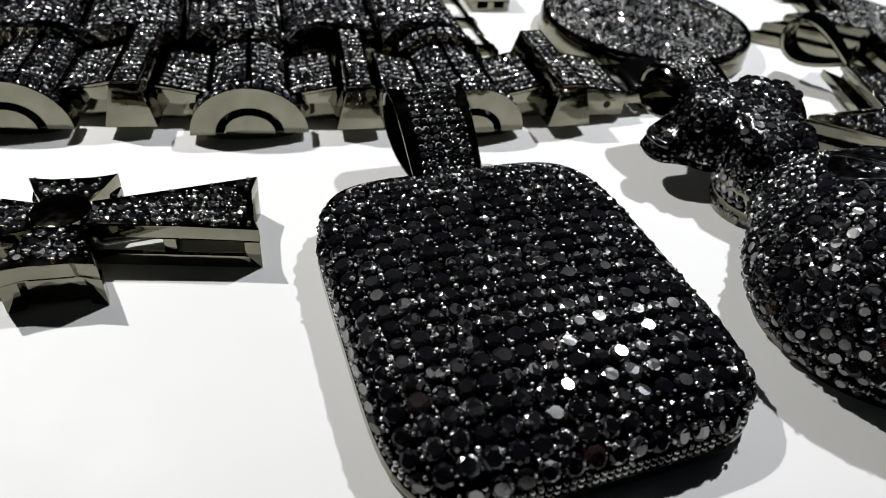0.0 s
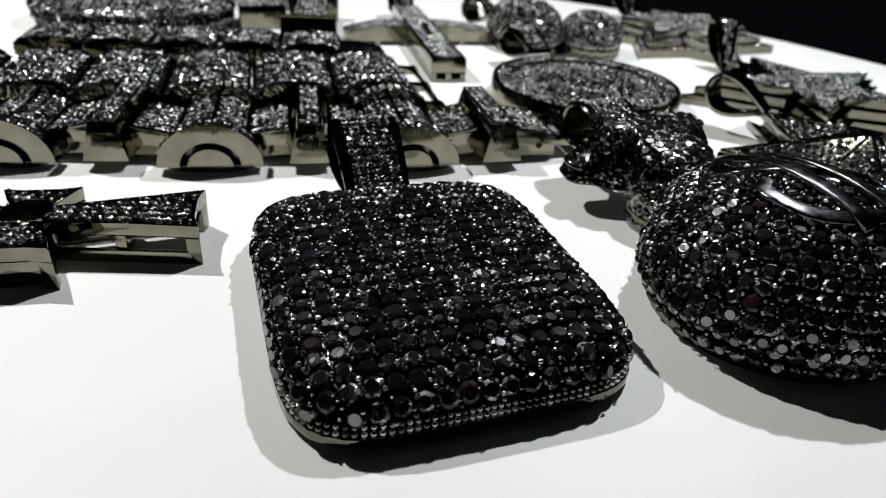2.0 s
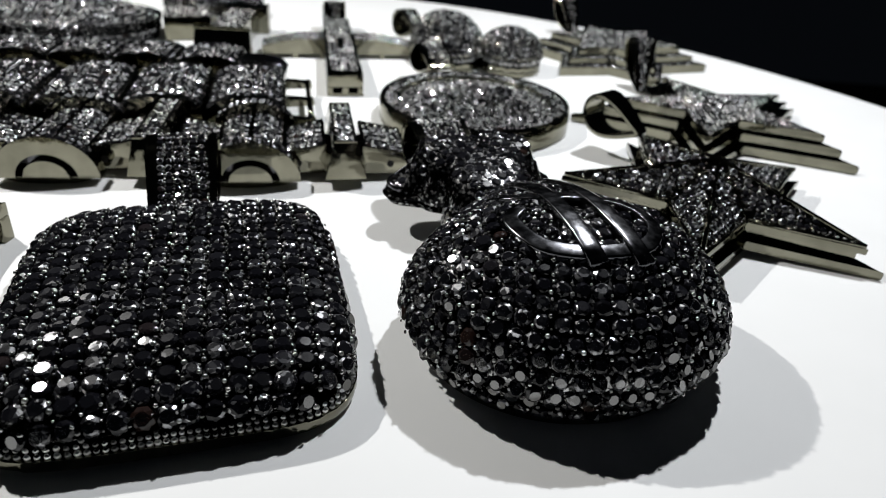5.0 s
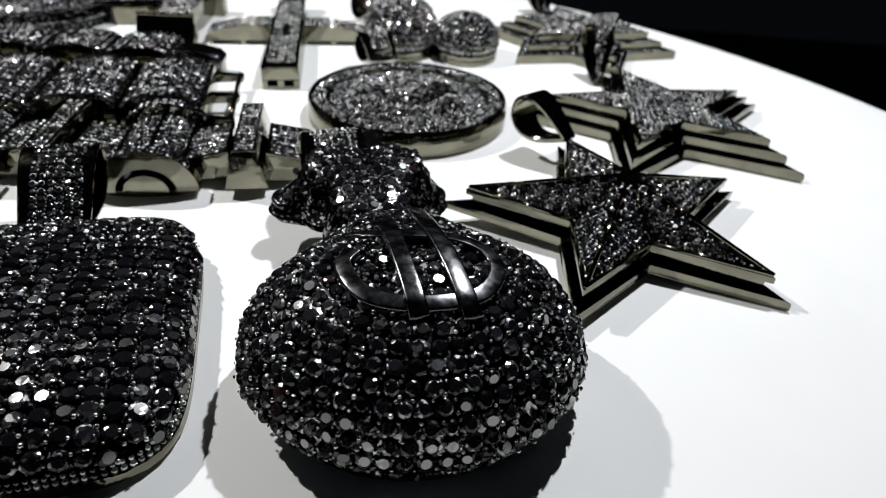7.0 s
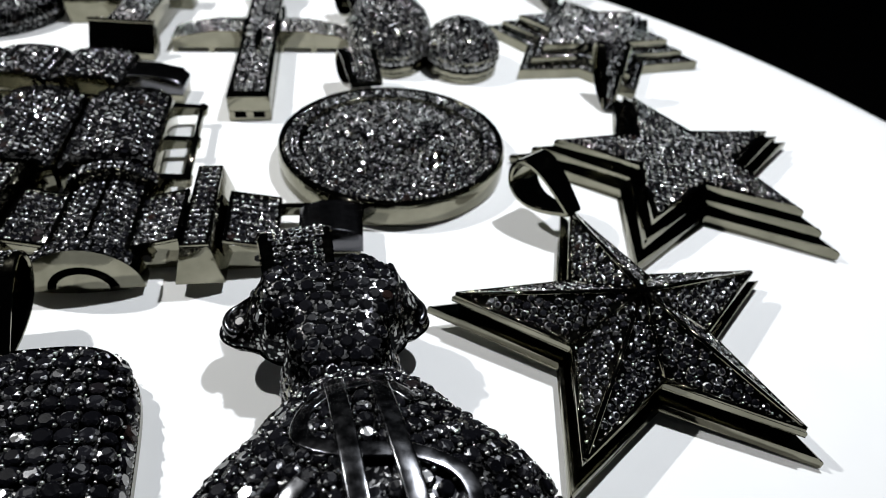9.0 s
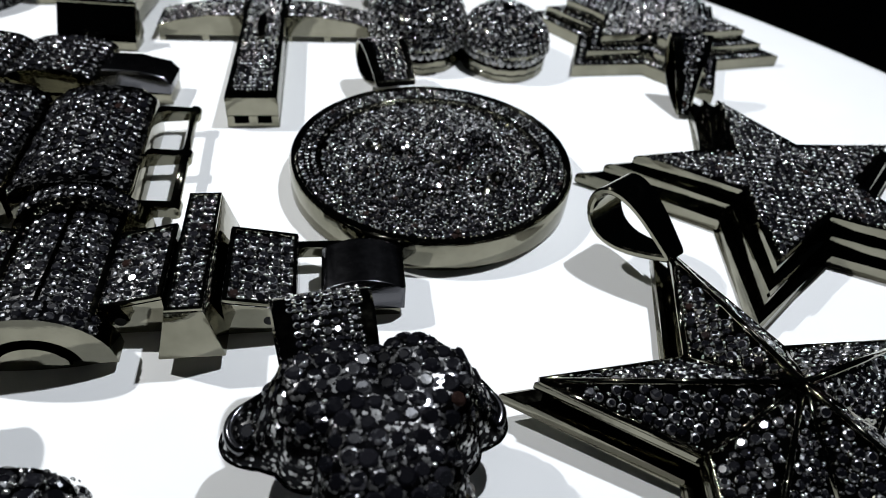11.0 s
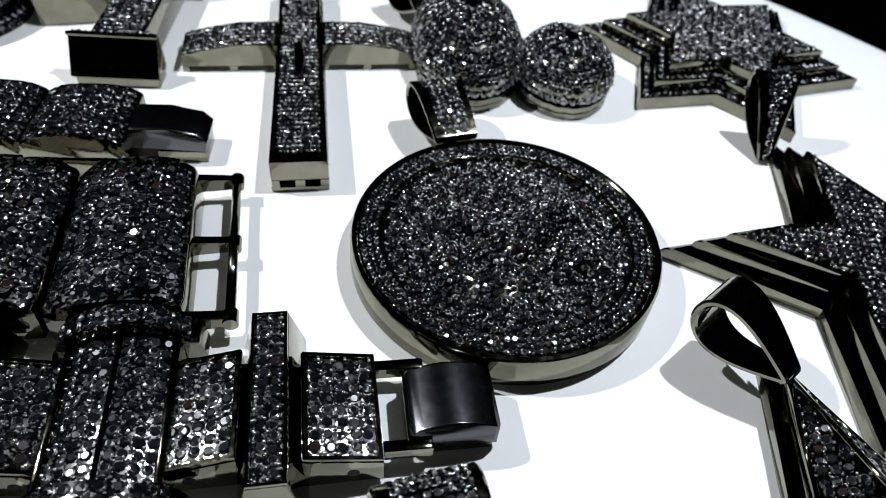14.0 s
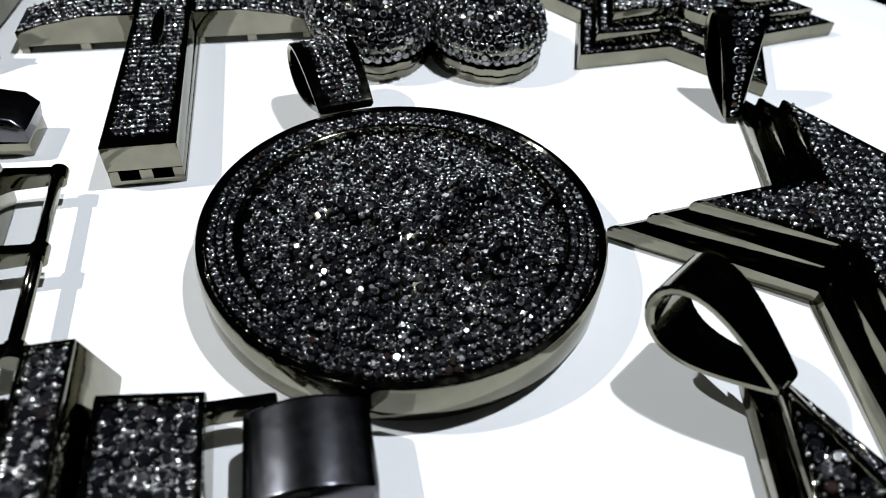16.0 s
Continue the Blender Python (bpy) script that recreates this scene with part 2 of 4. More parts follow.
def frame_of(p, nrm, tilt=0.0):
    nrm = Vector(nrm).normalized()
    if tilt:
        nrm = (nrm + Vector((rng.gauss(0, tilt), rng.gauss(0, tilt), rng.gauss(0, tilt)))).normalized()
    q = nrm.to_track_quat("Z", "Y").to_matrix().to_4x4()
    return Matrix.Translation(p) @ q @ Matrix.Rotation(rng.uniform(0, math.tau), 4, "Z")


def joined(name, shape, mats, sizes, material, parent, m=None, smooth=False):
    """Many small alike pieces in one mesh."""
    if not mats:
        return None
    v0, f0 = shape
    pts = np.array([(*v, 1.0) for v in v0])
    verts, faces = [], []
    for mat, size in zip(mats, sizes):
        base = len(verts)
        mm = np.array(mat @ Matrix.Diagonal((size, size, size, 1)))
        verts += [tuple(p) for p in ((pts @ mm.T)[:, :3] / 100)]
        faces += [tuple(base + i for i in f) for f in f0]
    me = bpy.data.meshes.new(name)
    me.from_pydata(verts, [], faces)
    for mat in material if isinstance(material, list) else [material]:
        me.materials.append(mat)
    if isinstance(material, list):
        me.polygons.foreach_set("material_index", ([0] + [1] * (len(f0) - 1)) * len(mats))
    if smooth:
        for f in me.polygons:
            f.use_smooth = True
    return part(name, me, None, parent, "", m, kind="stuff")


def set_stones(parent, places, size, cap=300, beads=(), bead=0.035, tilt=0.11, key=None, sink=0.1):
    """places: (point, normal). The first cap stones are objects of their own, the rest one mesh."""
    places = [(Vector(p) - Vector(q).normalized() * size * sink, q) for p, q in places]
    places = sorted(places, key=key or (lambda pn: pn[0][1]))
    beads = [(Vector(p) + Vector((rng.uniform(-1, 1), rng.uniform(-1, 1), 0)) * size * 0.12, q) for p, q in beads if rng.random() < 0.8]
    for p, nrm in places[:cap]:
        ob = new("stone", gem_mesh(size * rng.choice((0.88, 0.96, 1.0, 1.06))))
        ob.parent = parent
        m = frame_of(p, nrm, tilt)
        m.translation = m.translation / 100
        ob.matrix_local = m
    rest = [frame_of(p, nrm, tilt) for p, nrm in places[cap:]]
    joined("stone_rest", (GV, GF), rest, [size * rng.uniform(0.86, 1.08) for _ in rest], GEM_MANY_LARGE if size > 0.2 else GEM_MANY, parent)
    if beads:
        joined("bead_setting", (BV, BF), [frame_of(Vector(p) + Vector(nrm).normalized() * size * (0.12 - sink), nrm) for p, nrm in beads], [bead * rng.choice((0.55, 0.7, 0.85, 1.0, 1.2)) for _ in beads],
               BEADMETAL, parent, smooth=True)


def inside(p, poly, margin):
    """Whether a point lies within a convex or star-like outline by a margin."""
    x, y = p
    hit, near = False, 1e9
    n = len(poly)
    for i in range(n):
        (x0, y0), (x1, y1) = poly[i], poly[(i + 1) % n]
        if (y0 > y) != (y1 > y) and x < (x1 - x0) * (y - y0) / (y1 - y0) + x0:
            hit = not hit
        dx, dy = x1 - x0, y1 - y0
        t = max(0, min(1, ((x - x0) * dx + (y - y0) * dy) / (dx * dx + dy * dy + 1e-12)))
        near = min(near, math.hypot(x - x0 - t * dx, y - y0 - t * dy))
    return hit and near > margin


def pave_flat(poly3, step, margin, jitter=0.12):
    """Stones and beads over a flat outline in space."""
    pts = [Vector(p) for p in poly3]
    c = sum(pts, Vector()) / len(pts)
    ex = (pts[1] - pts[0]).normalized()
    nrm = Vector()
    for i in range(len(pts)):
        nrm += (pts[i] - c).cross(pts[(i + 1) % len(pts)] - c)
    nrm.normalize()
    ey = nrm.cross(ex)
    flat = [((p - c).dot(ex), (p - c).dot(ey)) for p in pts]
    xs, ys = [p[0] for p in flat], [p[1] for p in flat]
    nx, ny = max(1, int((max(xs) - min(xs) - 2 * margin) / step) + 1), max(1, int((max(ys) - min(ys) - 2 * margin) / step) + 1)
    mx, my = (max(xs) + min(xs)) / 2, (max(ys) + min(ys)) / 2
    stones, beads = [], []
    for j in range(-1, ny + 1):
        for i in range(-1, nx + 1):
            x, y = mx + (i - (nx - 1) / 2) * step, my + (j - (ny - 1) / 2) * step
            jx, jy = rng.uniform(-jitter, jitter) * step, rng.uniform(-jitter, jitter) * step
            if inside((x, y), flat, margin):
                stones.append((c + ex * (x + jx) + ey * (y + jy), nrm))
            for q in ((x + step * 0.5 - step * 0.1, y + step * 0.5), (x + step * 0.5 + step * 0.1, y + step * 0.5)):
                if inside(q, flat, margin * 0.35):
                    beads.append((c + ex * q[0] + ey * q[1], nrm))
    return stones, beads


class Dome:
    """A pillow over a star-like outline: radius(angle), with a rounded shoulder. under: how far it draws in below its widest line."""

    def __init__(self, radius, z_base, z_wide, height, n=2.0, k=2.0, under=0.85, bulge=None):
        self.radius, self.z_base, self.z_wide, self.height, self.n, self.k, self.under, self.bulge = radius, z_base, z_wide, height, n, k, under, bulge

    def z(self, x, y):
        r = math.hypot(x, y)
        f = min(1.0, r / self.radius(math.atan2(y, x)))
        h = self.height * (1 - f**self.n) ** (1 / self.k)
        return self.z_wide + h * (self.bulge(x, y) if self.bulge else 1)

    def normal(self, x, y, e=0.02):
        k = 0.985
        x, y = x * k, y * k
        return Vector(((self.z(x - e, y) - self.z(x + e, y)) / (2 * e), (self.z(x, y - e) - self.z(x, y + e)) / (2 * e), 1)).normalized()

    def mesh(self, around=96, rings=22):
        rows = []
        for s in (self.under, (1 + self.under) / 2 + 0.04, 0.99):
            u = (s - self.under) / (1 - self.under + 1e-9)
            z = self.z_base + (self.z_wide - self.z_base) * u
            rows.append([(s * self.radius(a) * math.cos(a), s * self.radius(a) * math.sin(a), z) for a in (i * math.tau / around for i in range(around))])
        for j in range(rings):
            f = math.cos(j / rings * math.pi / 2)
            rows.append([(f * self.radius(a) * math.cos(a), f * self.radius(a) * math.sin(a),
                          self.z(f * self.radius(a) * math.cos(a), f * self.radius(a) * math.sin(a)))
                         for a in (i * math.tau / around for i in range(around))])
        return grid_mesh(rows)

    def rings(self, step, f_stop, under_rows=1):
        """Rows of stones that follow the outline from the lower edge up to f_stop; places and beads."""
        stones, beads = [], []
        fs, f = [], 1.0
        mean = sum(self.radius(i * 0.1) for i in range(63)) / 63
        for i in range(under_rows):
            u = (i + 0.5) / under_rows
            fs.append((self.under + (1 - self.under) * u, self.z_base + (self.z_wide - self.z_base) * u, True))
        prev = None
        for i in range(400):
            f = math.cos(i / 400 * math.pi / 2)
            if f < f_stop:
                break
            h = self.height * (1 - f**self.n) ** (1 / self.k)
            if prev is None or math.hypot((f - prev[0]) * mean, h - prev[1]) >= step * 0.93:
                prev = (f, h)
                fs.append((f, None, False))
        for row, (f, zz, low) in enumerate(fs):
            pts = []
            for i in range(721):
                a = i * math.tau / 720
                r = self.radius(a) * f
                pts.append((r * math.cos(a), r * math.sin(a)))
            length = sum(math.dist(p, q) for p, q in zip(pts, pts[1:]))
            count = max(3, int(length / step))
            gap, run, k = length / count, (row % 2) * 0.5 * length / count, 0
            for p, q in zip(pts, pts[1:]):
                run += math.dist(p, q)
                if run >= gap:
                    run -= gap
                    if low:
                        z = zz
                        nrm = Vector((p[0], p[1], 0)).normalized() + Vector((0, 0, -0.45))
                    else:
                        z = self.z(*p)
                        nrm = self.normal(*p)
                    stones.append((Vector((p[0], p[1], z)), nrm))
                    side = Vector((q[0] - p[0], q[1] - p[1], 0)).normalized()
                    up = Vector(nrm).normalized().cross(side)
                    beads.append((Vector((p[0], p[1], z)) + side * gap * 0.5 + up * step * 0.32, nrm))
                    if row:
                        beads.append((Vector((p[0], p[1], z)) + side * gap * 0.5 - up * step * 0.32, nrm))
        return stones, beads

    def lattice(self, step, f_max, jitter=0.012):
        stones, beads = [], []
        big = max(self.radius(i * 0.1) for i in range(63))
        n = int(big / step) + 2
        for j in range(-n, n + 1):
            for i in range(-n, n + 1):
                x, y = (i + (0.5 if j % 2 else 0)) * step, j * step * 0.88
                spots = [(0, x + rng.uniform(-jitter, jitter), y + rng.uniform(-jitter, jitter))]
                spots += [(1, x + step * 0.5, y + step * 0.26), (1, x + step * 0.5, y - step * 0.26)]
                for kind, px, py in spots:
                    f = math.hypot(px, py) / self.radius(math.atan2(py, px))
                    if f < f_max:
                        (beads if kind else stones).append((Vector((px, py, self.z(px, py))), self.normal(px, py)))
        return stones, beads


def wrapped_lattice(dome, step, columns=3):
    """Stones in straight columns and rows that bend over the shoulder down to the widest line, with small beads between the columns."""
    stones, beads = [], []
    fs = [math.sin(i / 160 * math.pi / 2) for i in range(161)]

    def place(x, y):
        a, run = math.atan2(y, x), math.hypot(x, y)
        big, past = dome.radius(a), 0.0
        c, s = math.cos(a), math.sin(a)
        p0 = (0.0, dome.z(0, 0))
        for f in fs[1:]:
            p1 = (f * big, dome.z(f * big * c, f * big * s))
            seg = math.dist(p0, p1)
            if past + seg >= run:
                k = (run - past) / seg
                r, z = p0[0] + (p1[0] - p0[0]) * k, p0[1] + (p1[1] - p0[1]) * k
                dr, dz = (p1[0] - p0[0]) / seg, (p1[1] - p0[1]) / seg
                up = Vector((-dz * c, -dz * s, dr))
                return Vector((r * c, r * s, z)), up
            past, p0 = past + seg, p1
        return None

    n = int(3.4 / step)
    for j in range(-n, n + 1):
        for i in range(-n, n + 1):
            spot = place(i * step + rng.uniform(-0.008, 0.008), j * step + rng.uniform(-0.008, 0.008))
            if spot:
                stones.append(spot)
            for k in range(columns):
                spot = place((i + 0.5 + (0.09 if k % 2 else -0.09)) * step, (j + (k + 0.5) / columns) * step)
                if spot:
                    beads.append(spot)
    return stones, beads


def rounded_rect(w, l, r, p=4.5):
    """Radius by angle of a rounded oblong w by l."""
    def radius(a):
        c, s = abs(math.cos(a)) / (w / 2), abs(math.sin(a)) / (l / 2)
        return 1 / (c**p + s**p) ** (1 / p)
    return radius


def table_radius(pairs):
    """Radius by angle, smoothly through pairs of degrees and radius."""
    pairs = sorted(pairs)
    n = len(pairs)

    def radius(a):
        d = math.degrees(a) % 360
        for i in range(n):
            a0, r0 = pairs[i]
            a1, r1 = pairs[(i + 1) % n]
            if i == n - 1:
                a1 += 360
            dd = d if d >= a0 else d + 360
            if a0 <= dd <= a1:
                r_, r2 = pairs[i - 1][1], pairs[(i + 2) % n][1]
                t = (dd - a0) / (a1 - a0)
                m0, m1 = (r1 - r_) / 2, (r2 - r0) / 2
                return ((2 * t**3 - 3 * t * t + 1) * r0 + (t**3 - 2 * t * t + t) * m0 + (3 * t * t - 2 * t**3) * r1 + (t**3 - t * t) * m1)
        return pairs[0][1]
    return radius


def lobed_radius(circles):
    """Radius by angle of the outline round several discs (x, y, r)."""
    def radius(a):
        c, s = math.cos(a), math.sin(a)
        best = 0.3
        for x, y, r in circles:
            u = x * c + y * s
            k = r * r - (x * x + y * y) + u * u
            if k > 0:
                best = max(best, u + math.sqrt(k))
        return best
    return radius


def ribbon(path, width, dome, lift, thick=0.05, taper=1.0):
    """A metal strap that lies over a dome along a plan path."""
    pts = []
    for (x0, y0), (x1, y1) in zip(path, path[1:]):
        for i in range(6):
            pts.append((x0 + (x1 - x0) * i / 6, y0 + (y1 - y0) * i / 6))
    pts.append(path[-1])
    rows = []
    for i, (x, y) in enumerate(pts):
        a, b = pts[max(0, i - 2)], pts[min(len(pts) - 1, i + 2)]
        t = Vector((b[0] - a[0], b[1] - a[1], 0)).normalized()
        s = Vector((-t.y, t.x, 0))
        row = []
        for u, h in ((-0.5, -0.08), (-0.5, lift * 0.5), (-0.5, lift * 0.85), (-0.47, lift), (-0.38, lift * 1.03), (-0.2, lift * 1.06), (0.2, lift * 1.06),
                     (0.38, lift * 1.03), (0.47, lift), (0.5, lift * 0.85), (0.5, lift * 0.5), (0.5, -0.08)):
            q = Vector((x, y, 0)) + s * u * width
            row.append((q.x, q.y, dome.z(q.x, q.y) + h))
        rows.append(row)
    return grid_mesh(rows, closed=True)


def smooth_path(points, steps=5):
    out = []
    n = len(points)
    for i in range(n - 1):
        p = [points[max(0, min(n - 1, i + k))] for k in (-1, 0, 1, 2)]
        for j in range(steps):
            t = j / steps
            out.append(tuple(0.5 * (2 * p[1][c] + (p[2][c] - p[0][c]) * t + (2 * p[0][c] - 5 * p[1][c] + 4 * p[2][c] - p[3][c]) * t * t
                                    + (3 * p[1][c] - p[0][c] - 3 * p[2][c] + p[3][c]) * t**3) for c in range(len(points[0]))))
    out.append(tuple(points[-1]))
    return out


def bail(parent, spot, length, height, wide, slim, thick=0.09, paved=None, label="", lean=0.0, step=0.13, turn=0.0, z0=0.05):
    """A teardrop hanging loop: its narrow foot at spot, its round end length away along +y. paved: stretch of the loop that carries stones."""
    loop = []
    for i in range(41):
        a = i / 40 * math.tau
        u = 0.5 - 0.5 * math.cos(a)
        fat = math.sin(a) * (0.12 + 0.88 * u**0.8)
        loop.append((length * u, z0 + height * 0.5 + height * 0.5 * fat + lean * (u - 0.5), slim + (wide - slim) * u))
    loop = loop[:-1]
    n = len(loop)
    rows = []
    for i, (y, z, w) in enumerate(loop):
        a, b = loop[i - 1], loop[(i + 1) % n]
        t = Vector((0, b[0] - a[0], b[1] - a[1])).normalized()
        o = Vector((0, -t.z, t.y))
        p = Vector((0, y, z))
        c = 0.03
        rows.append([p + o * thick / 2 + Vector((-w / 2 + c, 0, 0)), p + o * thick / 2 + Vector((w / 2 - c, 0, 0)),
                     p + o * (thick / 2 - c) + Vector((w / 2, 0, 0)), p - o * (thick / 2 - c) + Vector((w / 2, 0, 0)),
                     p - o * thick / 2 + Vector((w / 2 - c, 0, 0)), p - o * thick / 2 + Vector((-w / 2 + c, 0, 0)),
                     p - o * (thick / 2 - c) + Vector((-w / 2, 0, 0)), p + o * (thick / 2 - c) + Vector((-w / 2, 0, 0))])
    bm = grid_mesh(rows + [rows[0]], cap=False)
    bmesh.ops.remove_doubles(bm, verts=bm.verts, dist=1e-4)
    ob = part("bail", bm, GUNMETAL, parent, label or "polished gunmetal hanging loop", at(spot[0], spot[1], 0, turn), smooth=False)
    if paved:
        stones, beads = [], []
        track, run = [], 0.0
        for i in range(paved[0], paved[1]):
            p, q = loop[i], loop[(i + 1) % n]
            seg = math.hypot(q[0] - p[0], q[1] - p[1])
            while run <= seg:
                f = run / seg
                track.append(([p[k] + (q[k] - p[k]) * f for k in range(3)], Vector((0, q[0] - p[0], q[1] - p[1])).normalized()))
                run += step
            run -= seg
        for (y, z, w), t in track:
            o = Vector((0, -t.z, t.y))
            k = max(1, int((w - 0.26) / step))
            for c in range(k):
                x = (c - (k - 1) / 2) * step
                stones.append((Vector((x, y, z)) + o * thick * 0.5, o))
                beads.append((Vector((x + step / 2, y, z)) + o * thick * 0.5 + t * step * 0.4, o))
                beads.append((Vector((x + step / 2, y, z)) + o * thick * 0.5 - t * step * 0.1, o))
        set_stones(ob, stones, step * 0.95, 120, beads, 0.024)
    return ob


def star_outline(points, outer, inner, turn=90):
    out = []
    for i in range(points):
        a = math.radians(turn + i * 360 / points)
        b = math.radians(turn + (i + 0.5) * 360 / points)
        out += [(outer * math.cos(a), outer * math.sin(a)), (inner * math.cos(b), inner * math.sin(b))]
    return out


TABLE_RADIUS, TABLE_C = 25.2, (-8.5, -8.5)

# ---- the setting ----
def disc(r, z0, z1, cx, cy, soft, segs=160):
    prof = [(r - 0.4, z0), (r, z0 + 0.3)] + [(r - soft + soft * math.cos(math.pi / 2 * i / 8), z1 - soft + soft * math.sin(math.pi / 2 * i / 8)) for i in range(9)] + [(r * 0.6, z1), (0.5, z1)]
    return grid_mesh([[(cx + q * math.cos(i * math.tau / segs), cy + q * math.sin(i * math.tau / segs), z) for i in range(segs)] for q, z in prof])


tagged(part("table_top", disc(TABLE_RADIUS, -2.2, 0.0, *TABLE_C, 1.4), WHITE, None, "round white laminate table top, clean and brightly lit"),
       category="table top", kind="structure")
tagged(part("floor", box(-304, 296, -300, 300, -75, -74, 0), DARK, None, "dark carpet floor in deep shade"), category="floor", kind="structure")


tagged(part("table_leg", rod((TABLE_C[0], TABLE_C[1], -72.5), (TABLE_C[0], TABLE_C[1], -2.2), 3.5, sides=40), SATIN, None, "single dark metal column under the table top"),
       category="table leg", kind="structure")
tagged(part("table_base", disc(20, -74.0, -72.4, *TABLE_C, 0.5), SATIN, None, "flat round dark metal foot of the table"), category="table base", kind="structure")


# ---- dog tag ----
def tag_pendant():
    t = root("tag_pendant", -3.77, -9.13, 18.5, "domed black rounded-oblong pendant covered in black pave stones, lying flat", "pendant")
    outline = rounded_rect(4.24, 4.94, 0.9, 5.2)
    d = Dome(outline, 0.22, 0.36, 0.46, n=5.0, k=2.0, under=0.985)

    def loop(f, z, count):
        return [(Vector((outline(a) * math.cos(a) * f, outline(a) * math.sin(a) * f, z)), Vector((math.cos(a), math.sin(a), 0))) for a in (i * math.tau / count for i in range(count))]

    core = Dome(rounded_rect(4.02, 4.72, 0.9, 5.2), 0.2, 0.32, 0.44, n=4.2, k=2.0, under=0.985)
    part("body", core.mesh(), STONE_BED, t, smooth=True)
    rim = [(p[0], p[1]) for p, _ in loop(1.02, 0, 96)]
    part("base_rim", prism(rim, 0.06, 0.2, 0.04), GUNMETAL, t, "plain polished gunmetal base rim")
    part("foot_plate", prism([(x * 0.93, y * 0.93) for x, y in rim], 0.0, 0.07, 0.01), GUNMETAL, t)
    s1, b1 = wrapped_lattice(d, 0.248)
    set_stones(t, s1, 0.252, 300, b1, 0.03, tilt=0.07, sink=0.03)
    for f, z, r in ((1.0, 0.225, 0.042), (0.998, 0.31, 0.034)):
        grain = loop(f, z, 190)
        joined("bead_border", (BV, BF), [frame_of(p, q) for p, q in grain], [r] * len(grain), BEADMETAL, t, smooth=True)
    bail(t, (-0.06, 2.29), 1.5, 1.0, 1.2, 1.05, paved=(3, 19), step=0.13, z0=0.3, lean=0.52)


tag_pendant()


# ---- money bag ----
def bag_pendant():
    t = root("money_bag_pendant", 1.28, -8.6, 13.4, "plump black money bag pendant covered in round black stones", "pendant")
    r = table_radius([(0, 2.08), (18, 1.92), (36, 1.74), (55, 1.76), (74, 2.02), (90, 2.2), (107, 2.16), (123, 1.98), (142, 1.84), (160, 1.96), (180, 2.12), (205, 2.2),
                      (230, 2.18), (250, 2.15), (270, 2.13), (290, 2.15), (310, 2.18), (335, 2.19)])
    d = Dome(r, 0.1, 0.64, 1.28, n=2.3, k=1.9, under=0.89, bulge=lambda x, y: 1 - 0.07 * max(0.0, y) ** 1.5)
    part("body", d.mesh(), STONE_BED, t, smooth=True)
    base = [(r(a) * math.cos(a) * 0.88, r(a) * math.sin(a) * 0.88) for a in (i * math.tau / 80 for i in range(80))]
    part("base_plate", prism(base, 0.0, 0.14, 0.02), GUNMETAL, t)
    s, b = d.rings(0.215, 0.1, 2)
    set_stones(t, s, 0.214, 300, b, 0.027, tilt=0.2, sink=-0.1)
    # gathered neck and frill
    edge = lobed_radius([(-0.58, -0.08, 0.49), (0.4, -0.06, 0.49), (-1.32, -0.24, 0.33), (0.98, -0.22, 0.33), (-1.05, -0.3, 0.36), (0.75, -0.28, 0.36),
                         (-0.08, -0.2, 0.5), (0, -0.6, 0.78), (0, -1.1, 0.74), (-0.72, -0.5, 0.4), (0.58, -0.5, 0.4)])
    f = Dome(edge, 0.5, 0.6, 0.95, n=7, k=2, under=0.95,
             bulge=lambda x, y: 1 - 0.62 * min(1.0, max(0.0, abs(x + 0.08) - 0.86) / 0.36) - 0.12 * math.exp(-((x + 0.09) / 0.16) ** 2) * max(0.0, y + 0.5) - 0.2 * max(0.0, -y - 0.3))
    frill = part("frill", f.mesh(140, 18), STONE_BED, t, m=at(-0.4, 3.5, 0.0), smooth=True)
    s, b = f.lattice(0.195, 0.88, 0.03)
    set_stones(frill, s, 0.205, 200, b[::2], 0.022, tilt=0.12, sink=0.12)
    hoop = []
    for i in range(-10, 101):
        a = i * math.tau / 180
        x, y = edge(a) * 0.94 * math.cos(a), edge(a) * 0.94 * math.sin(a)
        z = f.z(x, y)
        out = Vector((math.cos(a), math.sin(a), 0))
        hoop.append([Vector((x, y, z)) + out * 0.062 * math.cos(b_) + Vector((0, 0, 0.062 * math.sin(b_))) for b_ in (k * math.tau / 8 for k in range(8))])
    part("frill_rim", grid_mesh(hoop), SATIN, frill, "smooth polished black rim", smooth=True)
    g = Dome(table_radius([(0, 0.82), (45, 0.8), (90, 0.8), (135, 0.8), (180, 0.82), (225, 0.8), (270, 0.8), (315, 0.8)]), 0.0, 0.5, 0.66, n=3, k=2, under=0.9)
    neck = part("neck", g.mesh(64, 10), GUNMETAL, t, m=at(-0.36, 2.3, 0.0), smooth=True)
    s, b = g.rings(0.15, 0.3, 2)
    set_stones(neck, s, 0.15, 60, b[::2], 0.022, tilt=0.12)
